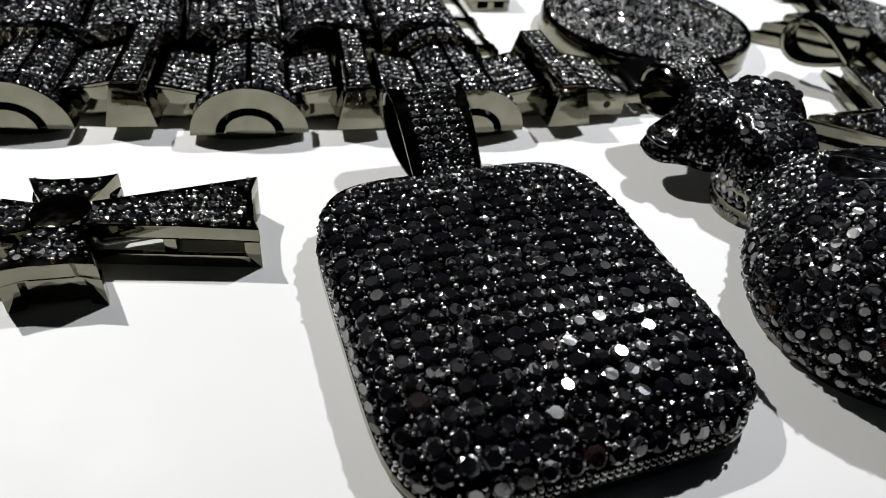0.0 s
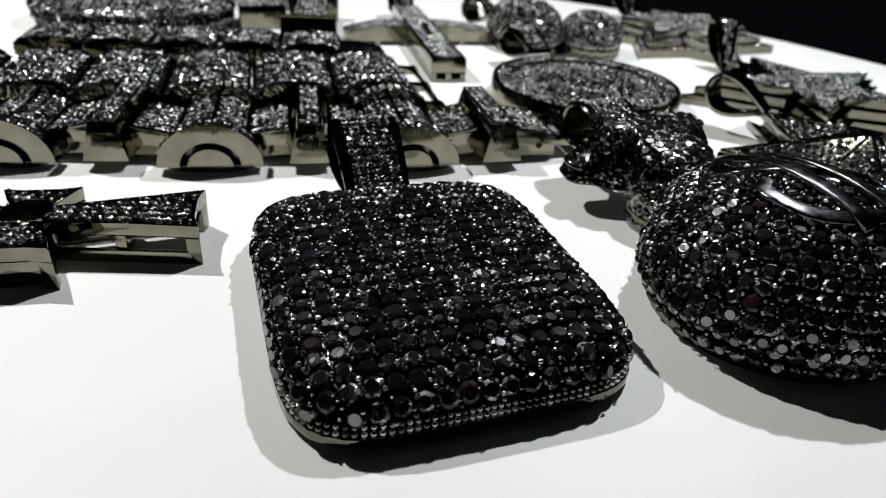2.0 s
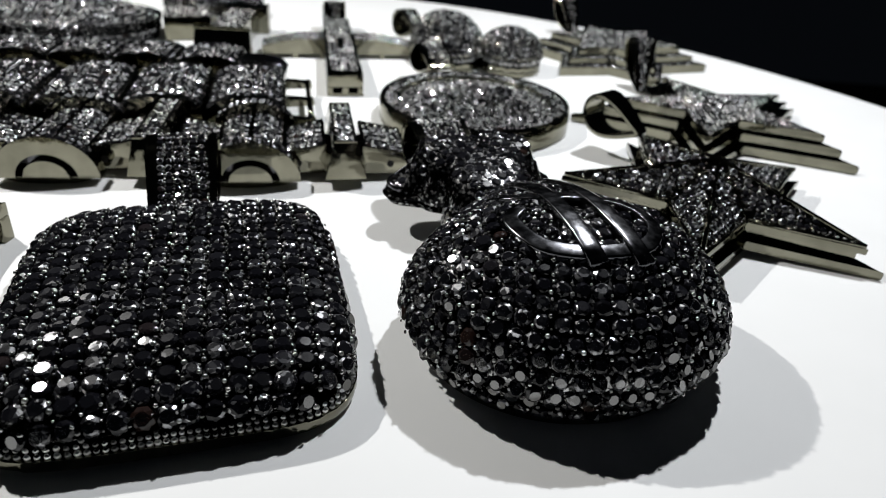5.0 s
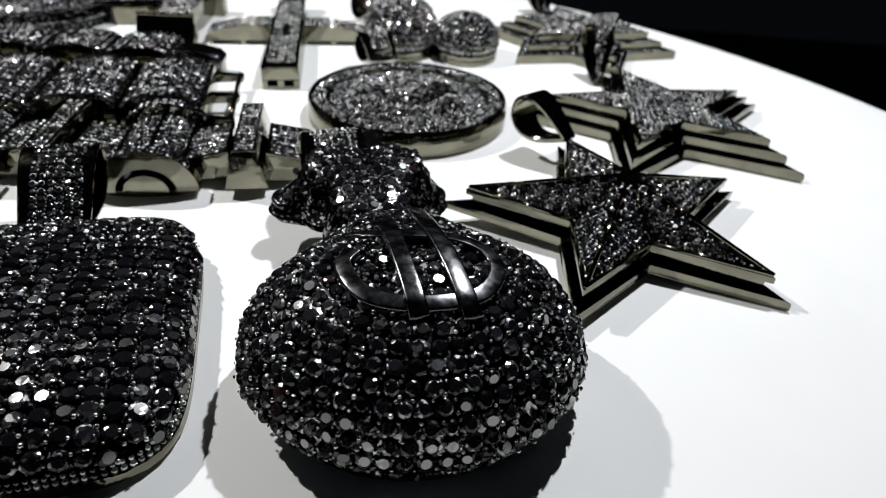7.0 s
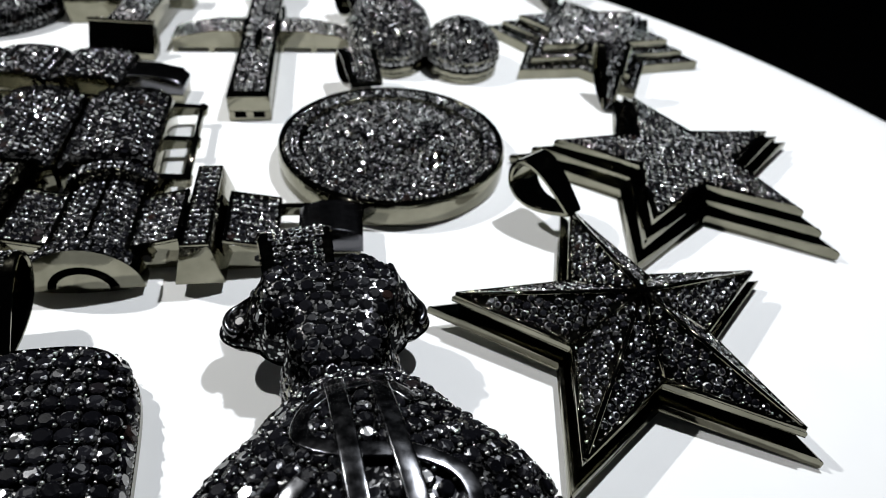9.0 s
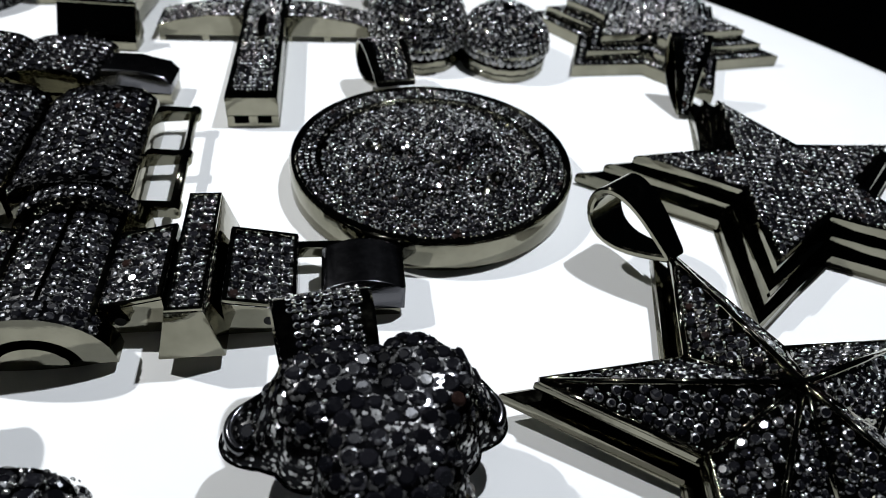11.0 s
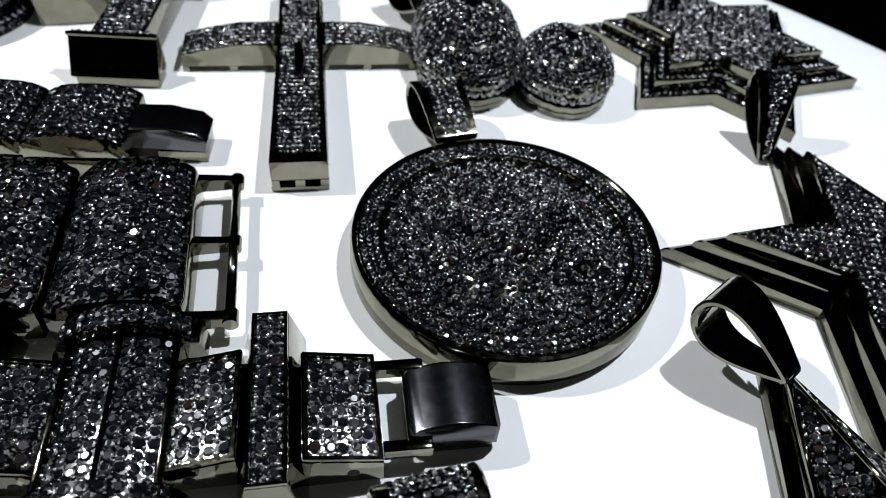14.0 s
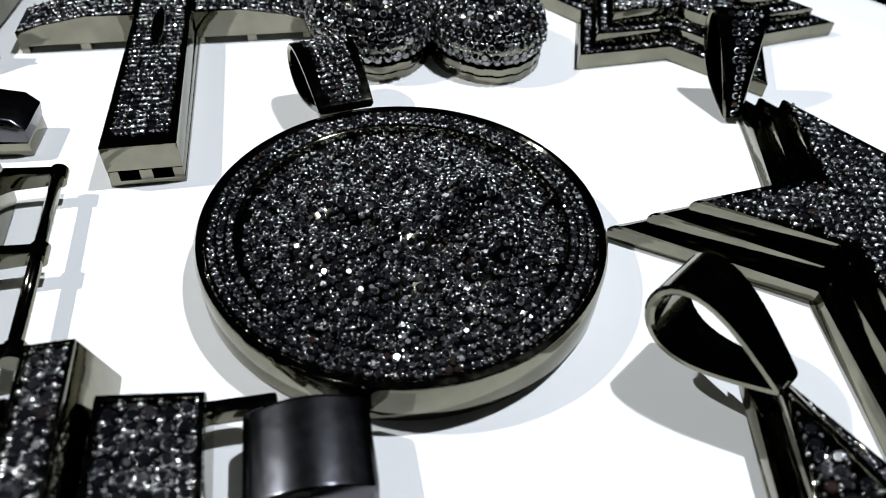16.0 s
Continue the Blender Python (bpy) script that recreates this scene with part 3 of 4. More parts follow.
    for name, path, w in (("strap", [(-0.45, 1.45), (-0.28, 0.25), (-0.07, -1.2)], 0.23), ("strap", [(0.05, 1.45), (0.24, 0.25), (0.52, -1.2)], 0.23),
                          ("emblem_curve", smooth_path([(0.92 * u, 1.05 * v - 0.02) for u, v in [(0.5, 1.0), (0.2, 1.25), (-0.3, 1.28), (-0.78, 1.0), (-0.85, 0.55), (-0.4, 0.27), (0.4, 0.18), (0.9, -0.05),
                                                        (1.0, -0.45), (0.65, -0.85), (-0.1, -0.95), (-0.7, -0.75), (-0.95, -0.25), (-0.8, -0.02)]]), 0.2)):
        part(name, ribbon(path, w, d, 0.14 if name == "strap" else 0.1), BRUSHED, t, "smooth polished black metal currency emblem", smooth=True)
    bail(t, (-0.86, 3.3), 1.35, 1.05, 1.12, 0.95, paved=(6, 20), step=0.1, z0=0.6, turn=8)


bag_pendant()


# ---- star with raised facets ----
def faceted_star():
    t = root("faceted_star_pendant", 4.44, -4.62, 18, "black five-pointed star pendant with raised faceted pave arms", "pendant", "star pendants")
    t.matrix_world = pose(0.0444, -0.0466, 0.0012, 0, 0, 18) @ Matrix.Rotation(radians(2.3), 4, Vector((math.sin(radians(147)), -math.cos(radians(147)), 0)))
    part("base_plate", prism(star_outline(5, 3.12, 1.28), 0.0, 0.16, 0.03), GUNMETAL, t, "polished gunmetal base star")
    part("riser", prism(star_outline(5, 2.62, 1.06), 0.16, 0.34, 0), GUNMETAL, t)
    part("upper_plate", prism(star_outline(5, 2.76, 1.16), 0.34, 0.46, 0.02), GUNMETAL, t)
    out = star_outline(5, 2.7, 1.14)
    bm = bmesh.new()
    ring = [bm.verts.new((x, y, 0.5)) for x, y in out]
    top = bm.verts.new((0, 0, 1.12))
    for i in range(10):
        bm.faces.new((ring[i], ring[(i + 1) % 10], top))
    bm.faces.new(ring[::-1])
    part("faceted_top", bm, GUNMETAL, t)
    stones, beads = [], []
    for i in range(10):
        (x0, y0), (x1, y1) = out[i], out[(i + 1) % 10]
        s, b = pave_flat([(x0, y0, 0.515), (x1, y1, 0.515), (0, 0, 1.135)], 0.132, 0.09)
        stones += s
        beads += b
    set_stones(t, stones, 0.13, 300, beads, 0.018, tilt=0.12)
    for i in range(10):
        part("ridge", rod((out[i][0] * 0.98, out[i][1] * 0.98, 0.5), (0, 0, 1.13), 0.042, sides=8), GUNMETAL, t, smooth=True)
        part("border", rod((*out[i], 0.49), (*out[(i + 1) % 10], 0.49), 0.045, sides=8), GUNMETAL, t, smooth=True)
    bail(t, (0.0, 2.66), 1.3, 1.14, 0.74, 0.36, thick=0.11, z0=0.08, turn=29, lean=0.2)


faceted_star()


# ---- star of three flat tiers ----
def tiered_star():
    t = root("tiered_star_pendant", 5.95, 0.33, 16.5, "black five-pointed star pendant of three stacked tiers with a pave top", "pendant", "star pendants")
    for r, z0, z1 in ((3.5, 0.0, 0.23), (3.06, 0.23, 0.48), (2.62, 0.48, 0.72)):
        part("tier", prism(star_outline(5, r, r * 0.4), z0, z1, 0.06), GUNMETAL, t)
    s, b = pave_flat([(x, y, 0.73) for x, y in star_outline(5, 2.6, 1.04)], 0.12, 0.075)
    set_stones(t, s, 0.12, 300, b, 0.02)
    bail(t, (-0.3, 3.1), 0.95, 0.9, 0.92, 0.26, thick=0.08, paved=(2, 19), z0=0.225, lean=1.15, turn=-14)


tiered_star()


# ---- six-pointed star ----
def six_star():
    t = root("six_pointed_star_pendant", 4.5, 6.85, 20, "black six-pointed star pendant in stepped tiers with pave stones", "pendant", "star pendants")
    for r, z0, z1 in ((3.03, 0.0, 0.26), (2.56, 0.26, 0.47), (2.1, 0.47, 0.72)):
        part("tier", prism(star_outline(6, r, r * 0.6, 90), z0, z1, 0.025), GUNMETAL, t)
    stones, beads = pave_flat([(x, y, 0.735) for x, y in star_outline(6, 2.08, 1.24)], 0.13, 0.07)
    for r, z in ((2.79, 0.27), (2.33, 0.48)):
        ring = [Vector((x, y, z)) for x, y in star_outline(6, r, r * 0.6, 90)]
        for a, b in zip(ring, ring[1:] + ring[:1]):
            count = int((b - a).length / 0.128)
            stones += [(a.lerp(b, (i + 0.5) / count), Vector((0, 0, 1))) for i in range(count)]
            beads += [(a.lerp(b, i / count) + Vector((0, 0, 0.01)), Vector((0, 0, 1))) for i in range(count)]
    set_stones(t, stones, 0.13, 300, beads, 0.022)
    bail(t, (0.0, 2.85), 1.15, 1.0, 0.85, 0.35, thick=0.08, paved=(2, 19), z0=0.15, lean=0.95)


six_star()


# ---- round medallion ----
def medallion():
    t = root("medallion_pendant", 0.0, 0.0, 22.8, "round black medallion pendant with pave rim and pave relief field", "pendant")
    prof = [(2.28, 0.0), (2.34, 0.04), (2.34, 0.5), (2.31, 0.55), (2.25, 0.555), (2.22, 0.53), (1.9, 0.53), (1.885, 0.52), (1.87, 0.44)]
    n = 144
    part("body", grid_mesh([[(r * math.cos(i * math.tau / n), r * math.sin(i * math.tau / n), z) for i in range(n)] for r, z in prof]), GUNMETAL, t, smooth=False)

    def relief(x, y):
        z = 0.45
        for cx, cy, sx, sy, turn, h in ((0.15, -0.1, 0.75, 0.35, 25, 0.17), (0.75, -0.75, 0.45, 0.22, 40, 0.2), (-0.55, 0.45, 0.5, 0.3, -35, 0.14),
                                        (-0.95, -0.35, 0.3, 0.5, 10, 0.12), (0.95, 0.35, 0.35, 0.3, 0, 0.13),
                                        (0.5, 0.6, 0.25, 0.6, 15, 0.08), (-0.3, -0.8, 0.4, 0.25, 0, 0.08)):
            c, s = math.cos(math.radians(turn)), math.sin(math.radians(turn))
            u, v = ((x - cx) * c + (y - cy) * s) / sx, (-(x - cx) * s + (y - cy) * c) / sy
            z += 1.35 * h * math.exp(-(u * u + v * v) ** 2)
        return z

    rows = [[(1.89 * f * math.cos(i * math.tau / 72), 1.89 * f * math.sin(i * math.tau / 72),
              relief(1.89 * f * math.cos(i * math.tau / 72), 1.89 * f * math.sin(i * math.tau / 72)) - 0.02) for i in range(72)] for f in (1, 0.9, 0.8, 0.7, 0.6, 0.5, 0.4, 0.3, 0.2, 0.1, 0.03)]
    part("relief_field", grid_mesh(rows), GUNMETAL, t, smooth=True)
    stones, beads = [], []
    step = 0.094
    for k, rr in enumerate((1.955, 2.055, 2.155)):
        m = int(math.tau * rr / step)
        for i in range(m):
            a = (i + 0.5 * k) * math.tau / m
            stones.append((Vector((rr * math.cos(a), rr * math.sin(a), 0.54)), Vector((0, 0, 1))))
            b = a + math.pi / m
            beads.append((Vector((rr * math.cos(b), rr * math.sin(b), 0.55)), Vector((0, 0, 1))))
    q = int(1.9 / step) + 2
    for j in range(-q, q + 1):
        for i in range(-q, q + 1):
            x, y = (i + (0.5 if j % 2 else 0)) * step, j * step * 0.9
            x, y = x + rng.uniform(-0.03, 0.03), y + rng.uniform(-0.03, 0.03)
            if math.hypot(x, y) < 1.84:
                e = 0.03
                nrm = Vector(((relief(x - e, y) - relief(x + e, y)) / (2 * e), (relief(x, y - e) - relief(x, y + e)) / (2 * e), 1)).normalized()
                stones.append((Vector((x, y, relief(x, y))), nrm))
                beads.append((Vector((x + step / 2, y, relief(x + step / 2, y) + 0.01)), nrm))
    set_stones(t, stones, 0.096, 300, beads, 0.018, tilt=0.12)
    bail(t, (-0.08, 2.22), 1.5, 0.95, 0.95, 0.76, paved=(3, 19), step=0.105, z0=0.2)


medallion()


# ---- tall cross ----
def cross_pendant():
    t = root("cross_pendant", -4.33, 4.98, 13.2, "black cross pendant with pave arms and hollow polished sides", "pendant", "cross pendants")
    part("shaft", prism([(-0.47, -4.1), (0.47, -4.1), (0.43, 0.4), (0.43, 2.4), (-0.43, 2.4), (-0.43, 0.4)], 0.24, 0.62, 0.03), GUNMETAL, t)
    for x0, x1 in ((-0.46, -0.33), (-0.08, 0.08), (0.33, 0.46)):
        part("foot_rib", box(x0, x1, -4.1, 2.3, 0.07, 0.24, 0.01), GUNMETAL, t)
    part("foot_sill", box(-0.47, 0.47, -4.1, 2.35, 0.0, 0.09, 0.02), GUNMETAL, t)
    s, b = pave_flat([(-0.42, -3.9, 0.63), (0.42, -3.9, 0.63), (0.4, 0.4, 0.63), (0.4, 2.3, 0.63), (-0.4, 2.3, 0.63), (-0.4, 0.4, 0.63)], 0.13, 0.1)
    beads = list(b)
    stones = list(s)
    for side in (-1, 1):
        prof = [(0.44, 0.12), (0.44, 0.6), (1.2, 0.58), (1.9, 0.46), (2.3, 0.36), (2.3, 0.12)]
        prof = [(side * x, z) for x, z in (prof if side > 0 else prof[::-1])]
        part("arm", sideways(prof, -0.42, 0.5, 0.03), GUNMETAL, t)
        for x0, x1 in ((0.44, 0.55), (1.25, 1.4), (2.18, 2.3)):
            a, c = sorted((side * x0, side * x1))
            part("foot_rib", box(a, c, -0.41, 0.48, 0.0, 0.12, 0.0), GUNMETAL, t)
        line = [(0.5, 0.6), (1.2, 0.58), (1.9, 0.46), (2.28, 0.37)]
        for (x0, z0), (x1, z1) in zip(line, line[1:]):
            quad = [(side * x0, -0.4, z0 + 0.01), (side * x1, -0.4, z1 + 0.01), (side * x1, 0.46, z1 + 0.01), (side * x0, 0.46, z0 + 0.01)]
            s, b = pave_flat(quad if side > 0 else quad[::-1], 0.14, 0.02)
            stones += s
            beads += b
    set_stones(t, stones, 0.13, 300, beads, 0.022)
    # smooth leaf laid on the shaft, with a crease down its middle
    leaf = []
    for k in range(15):
        u = k / 14
        w, h = 0.13 * math.sin(math.pi * min(0.98, 0.02 + u)) ** 0.7, 0.14 * math.sin(math.pi * min(0.98, 0.02 + u)) ** 0.6
        y = -1.75 + 1.5 * u
        leaf.append([(-w, y, 0.61), (-w * 0.7, y, 0.63 + h * 0.75), (-w * 0.25, y, 0.63 + h), (0, y, 0.63 + h * 0.6), (w * 0.25, y, 0.63 + h), (w * 0.7, y, 0.63 + h * 0.75), (w, y, 0.61)])
    part("centre_leaf", grid_mesh(leaf), GUNMETAL, t, "smooth raised leaf with a creased middle", smooth=True)
    bail(t, (0.0, 2.3), 1.3, 1.0, 0.8, 0.6, paved=(3, 19), z0=0.1)


cross_pendant()


# ---- puffy glove ----
def glove():
    t = root("glove_pendant", -0.47, 5.2, 12, "plump black boxing glove pendant covered in small black stones", "pendant")
    for name, x, y, r, h in (("glove_body", -0.45, 0.35, [(0, 1.1), (45, 1.35), (90, 1.8), (135, 1.35), (180, 1.1), (225, 1.35), (270, 1.75), (315, 1.35)], 0.95),
                             ("thumb", 1.4, -0.55, [(0, 0.98), (45, 1.02), (90, 1.15), (135, 1.02), (180, 0.98), (225, 1.02), (270, 1.1), (315, 1.02)], 0.75)):
        rr = table_radius(r)
        d = Dome(rr, 0.27, 0.5, h, n=2.2, k=2, under=0.93)
        ob = part(name, d.mesh(64, 14), GUNMETAL, t, m=at(x, y, 0), smooth=True)
        s, b = d.rings(0.16, 0.1, 1)
        set_stones(ob, s, 0.155, 150, b, 0.026)
        base = [(rr(a) * math.cos(a) * (0.95 + 0.012 * math.cos(20 * a)), rr(a) * math.sin(a) * (0.95 + 0.012 * math.cos(20 * a))) for a in (i * math.tau / 80 for i in range(80))]
        part("base_plate", prism([(p + x, q + y) for p, q in base], 0.0, 0.13, 0.015), GUNMETAL, t)
        part("base_band", prism([(p * 0.97 + x, q * 0.97 + y) for p, q in base], 0.13, 0.155, 0.0), STONE_BED, t, "dark groove above the base plate")
        part("upper_band", prism([(p * 1.01 + x, q * 1.01 + y) for p, q in base], 0.155, 0.28, 0.02), GUNMETAL, t)
    bail(t, (-1.2, 1.6), 1.3, 1.1, 0.7, 0.5, paved=(3, 19), z0=0.1, turn=20)


glove()


# ---- flared cross at the table's near side ----
def flared_cross():
    t = root("flared_cross_pendant", -9.37, -8.4, 12, "black flared cross pendant with pave face and cut-out polished sides", "pendant", "cross pendants")
    stones, beads = [], []

    def arm(turn, length, neck, end):
        m = Matrix.Rotation(math.radians(turn), 4, "Z")
        out = [(0.2, -neck / 2), (length * 0.6, -neck / 2 - (end - neck) * 0.24), (length + 0.05, -end / 2), (length - 0.06, -end * 0.22), (length - 0.06, end * 0.22), (length + 0.05, end / 2),
               (length * 0.6, neck / 2 + (end - neck) * 0.24), (0.2, neck / 2)]
        low = [tuple((m @ Vector((x, y, 0)))[:2]) for x, y in out]
        part("arm", prism(low, 0.42, 0.64, 0.025), GUNMETAL, t)
        s, b = pave_flat([(x, y, 0.65) for x, y in low], 0.155, 0.12)
        stones.extend(s)
        beads.extend(b)
        for piece in ([(length - 0.16, -end / 2 + 0.03), (length + 0.04, -end / 2), (length - 0.02, -end / 2 + 0.2), (length - 0.16, -end / 2 + 0.2)],
                      [(length - 0.16, end / 2 - 0.2), (length - 0.02, end / 2 - 0.2), (length + 0.04, end / 2), (length - 0.16, end / 2 - 0.03)],
                      [(length - 0.14, -end / 2 + 0.2), (length - 0.1, -end / 2 + 0.2), (length - 0.1, end / 2 - 0.2), (length - 0.14, end / 2 - 0.2)],
                      [(length * 0.5, -neck / 2 - 0.1), (length * 0.5 + 0.16, -neck / 2 - 0.13), (length * 0.5 + 0.16, neck / 2 + 0.13), (length * 0.5, neck / 2 + 0.1)]):
            part("side_post", prism([tuple((m @ Vector((x, y, 0)))[:2]) for x, y in piece], 0.0, 0.42, 0.015), GUNMETAL, t)
        part("lower_rail", prism([tuple((m @ Vector((x, y, 0)))[:2]) for x, y in ((0.3, -neck / 2 - 0.02), (length - 0.1, -end / 2 + 0.02), (length - 0.1, -end / 2 + 0.1), (0.3, -neck / 2 + 0.06))], 0.0, 0.19, 0.015), GUNMETAL, t)
        part("lower_rail", prism([tuple((m @ Vector((x, y, 0)))[:2]) for x, y in ((0.3, neck / 2 - 0.06), (length - 0.1, end / 2 - 0.1), (length - 0.1, end / 2 - 0.02), (0.3, neck / 2 + 0.02))], 0.0, 0.19, 0.015), GUNMETAL, t)

    arm(0, 2.3, 0.46, 1.17)
    arm(90, 0.8, 0.5, 1.1)
    arm(180, 1.2, 0.46, 1.1)
    arm(270, 1.0, 0.5, 1.1)
    part("centre_boss", prism([(0.35 * math.cos(i * math.tau / 24), 0.35 * math.sin(i * math.tau / 24)) for i in range(24)], 0.0, 0.7, 0.03), GUNMETAL, t)
    set_stones(t, stones, 0.155, 300, beads, 0.028)


flared_cross()


# ---- bracelets ----
def lip(corners, wide, high):
    """A raised metal edge round a four-cornered paved field; corners anticlockwise, seen from above."""
    pts = [Vector(c) for c in corners]
    mid = sum(pts, Vector()) / 4
    bm = bmesh.new()
    up = (pts[1] - pts[0]).cross(pts[3] - pts[0]).normalized()
    loops = []
    for f, h in ((1.0, -0.03), (1.0, high * 0.6), (0.9, high), (0.1, high), (0.0, high * 0.6), (0.0, -0.03)):
        row = []
        for i, c in enumerate(pts):
            a, b = (pts[i - 1] - c).normalized(), (pts[(i + 1) % 4] - c).normalized()
            row.append(bm.verts.new(c + (a + b) * wide * (1 - f) + up * h))
        loops.append(row)
    for r0, r1 in zip(loops, loops[1:]):
        for i in range(4):
            j = (i + 1) % 4
            bm.faces.new((r0[i], r0[j], r1[j], r1[i]))
    return bm


def link_at(bracelet, name, pieces, m, stones, beads, size, bead, cap=60, label=""):
    """pieces: (mesh, name). One link, its pieces under it and its stones under it."""
    first = part(name, pieces[0][0], None, bracelet, label, m)
    for me, nm in pieces[1:]:
        part(nm, me, None, first)
    set_stones(first, stones, size, cap, beads, bead)
    return first


def mesh_of(bm, material, name, smooth=False):
    bmesh.ops.scale(bm, vec=(0.01, 0.01, 0.01), verts=bm.verts)
    bmesh.ops.recalc_face_normals(bm, faces=bm.faces)
    me = bpy.data.meshes.new(name)
    bm.to_mesh(me)
    bm.free()
    me.materials.append(material)
    me.materials.append(STONE_BED)
    for f in me.polygons:
        f.use_smooth = True
        # Upward faces take the black bed, which stands for the dark room they mirror.
        if f.normal.z > 0.6:
            f.material_index = 1
    if not smooth:
        me.set_sharp_from_angle(angle=radians(38))
    return me


ARCH_Z, ARCH_RISE = 0.14, 0.86


def ornate_bracelet():
    t = root("ornate_link_bracelet", -2.66, -3.38, 0, "heavy black bracelet of arched, ridged and flat pave links", "bracelet", "bracelets")
    # ridge link
    ridge = mesh_of(prism([(-0.4, -1.22), (0.4, -1.22), (0.4, 1.22), (-0.4, 1.22)], 0.18, 0.9, 0.025, [(-0.22, -1.14), (0.22, -1.14), (0.22, 1.14), (-0.22, 1.14)]), GUNMETAL, "ridge_link")
    # flat link: higher beside the ridge
    flat = mesh_of(sideways([(-0.45, 0.1), (0.45, 0.1), (0.45, 0.48), (-0.45, 0.66)], -0.74, 0.74, 0.03), GUNMETAL, "flat_link")

    ridge_lip = mesh_of(lip([(-0.215, -1.13, 0.9), (0.215, -1.13, 0.9), (0.215, 1.13, 0.9), (-0.215, 1.13, 0.9)], 0.045, 0.035), GUNMETAL, "lip")
    flat_lip = mesh_of(lip([(-0.44, -0.72, 0.662), (0.44, -0.72, 0.484), (0.44, 0.72, 0.484), (-0.44, 0.72, 0.662)], 0.06, 0.04), GUNMETAL, "lip")

    def half_disc(r0, r1, y0, y1):
        n = 20
        prof = [(r1 * math.cos(math.pi * i / n), ARCH_Z + r1 * ARCH_RISE * math.sin(math.pi * i / n)) for i in range(n + 1)]
        if r0:
            prof += [(r0 * math.cos(math.pi * i / n), ARCH_Z + r0 * ARCH_RISE * math.sin(math.pi * i / n)) for i in range(n, -1, -1)]
            bm = bmesh.new()
            m = len(prof)
            half = n + 1
            f = [bm.verts.new((x, y0, z)) for x, z in prof]
            b = [bm.verts.new((x, y1, z)) for x, z in prof]
            for i in range(n):
                a, c, d, e = i, i + 1, m - 2 - i, m - 1 - i
                bm.faces.new((f[a], f[c], f[d], f[e]))
                bm.faces.new((b[a], b[e], b[d], b[c]))
            for i in range(m):
                j = (i + 1) % m
                bm.faces.new((f[i], b[i], b[j], f[j]))
            return bm
        return sideways(prof, y0, y1, 0.03)

    arch_mid = mesh_of(sideways([(-0.62, 0.1), (0.62, 0.1), (0.62, 0.5), (0.3, 0.68), (0.03, 0.7), (0, 0.6), (-0.03, 0.7), (-0.3, 0.68), (-0.62, 0.5)], -1.0, 1.0, 0.02), GUNMETAL, "arch_link")
    rails = [mesh_of(box(x - 0.045, x + 0.045, -0.97, 0.97, 0.1, 0.57, 0.02), GUNMETAL, "rail") for x in (-0.63, 0.63)]
    outer = [mesh_of(half_disc(0.54, 0.93, a, b), GUNMETAL, "arch_end") for a, b in ((-1.3, -0.98), (0.98, 1.3))]
    inner = [mesh_of(half_disc(0, 0.41, a, b), GUNMETAL, "arch_core") for a, b in ((-1.34, -0.98), (0.98, 1.34))]
    under = [mesh_of(sideways([(0.8 * math.cos(math.pi * (1 + i / 16)), ARCH_Z + (ARCH_Z - 0.01) * math.sin(math.pi * (1 + i / 16))) for i in range(17)], a, b, 0.02), GUNMETAL, "arch_foot")
             for a, b in ((-1.24, -0.98), (0.98, 1.24))]
    for me in (ridge_lip, flat_lip, *rails):
        me.polygons.foreach_set("material_index", [0] * len(me.polygons))
    back = [mesh_of(half_disc(0, 0.56, a, b), SATIN, "arch_backing") for a, b in ((-1.02, -0.97), (0.97, 1.02))]

    for k in range(4):
        base = Vector((-3.52 * k, -0.66 * k + 0.09 * k * k, 0))
        turn, turn_a = 14 - 3.5 * k, radians(10 - 3 * k)

        def spot(dx):
            return at(base.x + dx * math.cos(turn_a), base.y + dx * math.sin(turn_a), 0, turn)

        s, b = pave_flat([(-0.19, -1.12, 0.905), (0.19, -1.12, 0.905), (0.19, 1.12, 0.905), (-0.19, 1.12, 0.905)], 0.14, 0.09)
        link_at(t, "ridge_link", [(ridge, ""), (ridge_lip, "lip")], spot(0), s, b, 0.145, 0.026)
        for side in (-1, 1):
            quad = [(-0.43, -0.71, 0.665), (0.43, -0.71, 0.49), (0.43, 0.71, 0.49), (-0.43, 0.71, 0.665)]
            s, b = pave_flat(quad, 0.155, 0.11)
            m = spot(0.8 * side) @ (Matrix.Rotation(math.pi, 4, "Z") if side < 0 else Matrix.Identity(4))
            link = link_at(t, "flat_link", [(flat, ""), (flat_lip, "lip")], m, s, b, 0.155, 0.028)
            for y0, y1 in ((-0.745, -0.6), (0.6, 0.745)):
                # Black plug: the hole's inner shade given as colour, no hole is cut.
                part("pin_hole_shade", rod((0.1, y0, 0.32), (0.1, y1, 0.32), 0.07, sides=16), HOLE_SHADE, link, "small round black plug for a shaded pin hole", smooth=False)
        stones, beads = [], []
        for side in (-1, 1):
            quad = [(0.06 * side, -0.95, 0.71), (0.3 * side, -0.95, 0.69), (0.3 * side, 0.95, 0.69), (0.06 * side, 0.95, 0.71)]
            s, b = pave_flat(quad if side > 0 else quad[::-1], 0.15, 0.03)
            quad = [(0.3 * side, -0.95, 0.69), (0.6 * side, -0.95, 0.52), (0.6 * side, 0.95, 0.52), (0.3 * side, 0.95, 0.69)]
            s2, b2 = pave_flat(quad if side > 0 else quad[::-1], 0.15, 0.05)
            stones += s + s2
            beads += b + b2
            for i in range(3, 14):
                a = math.pi * (i + 0.5) / 17
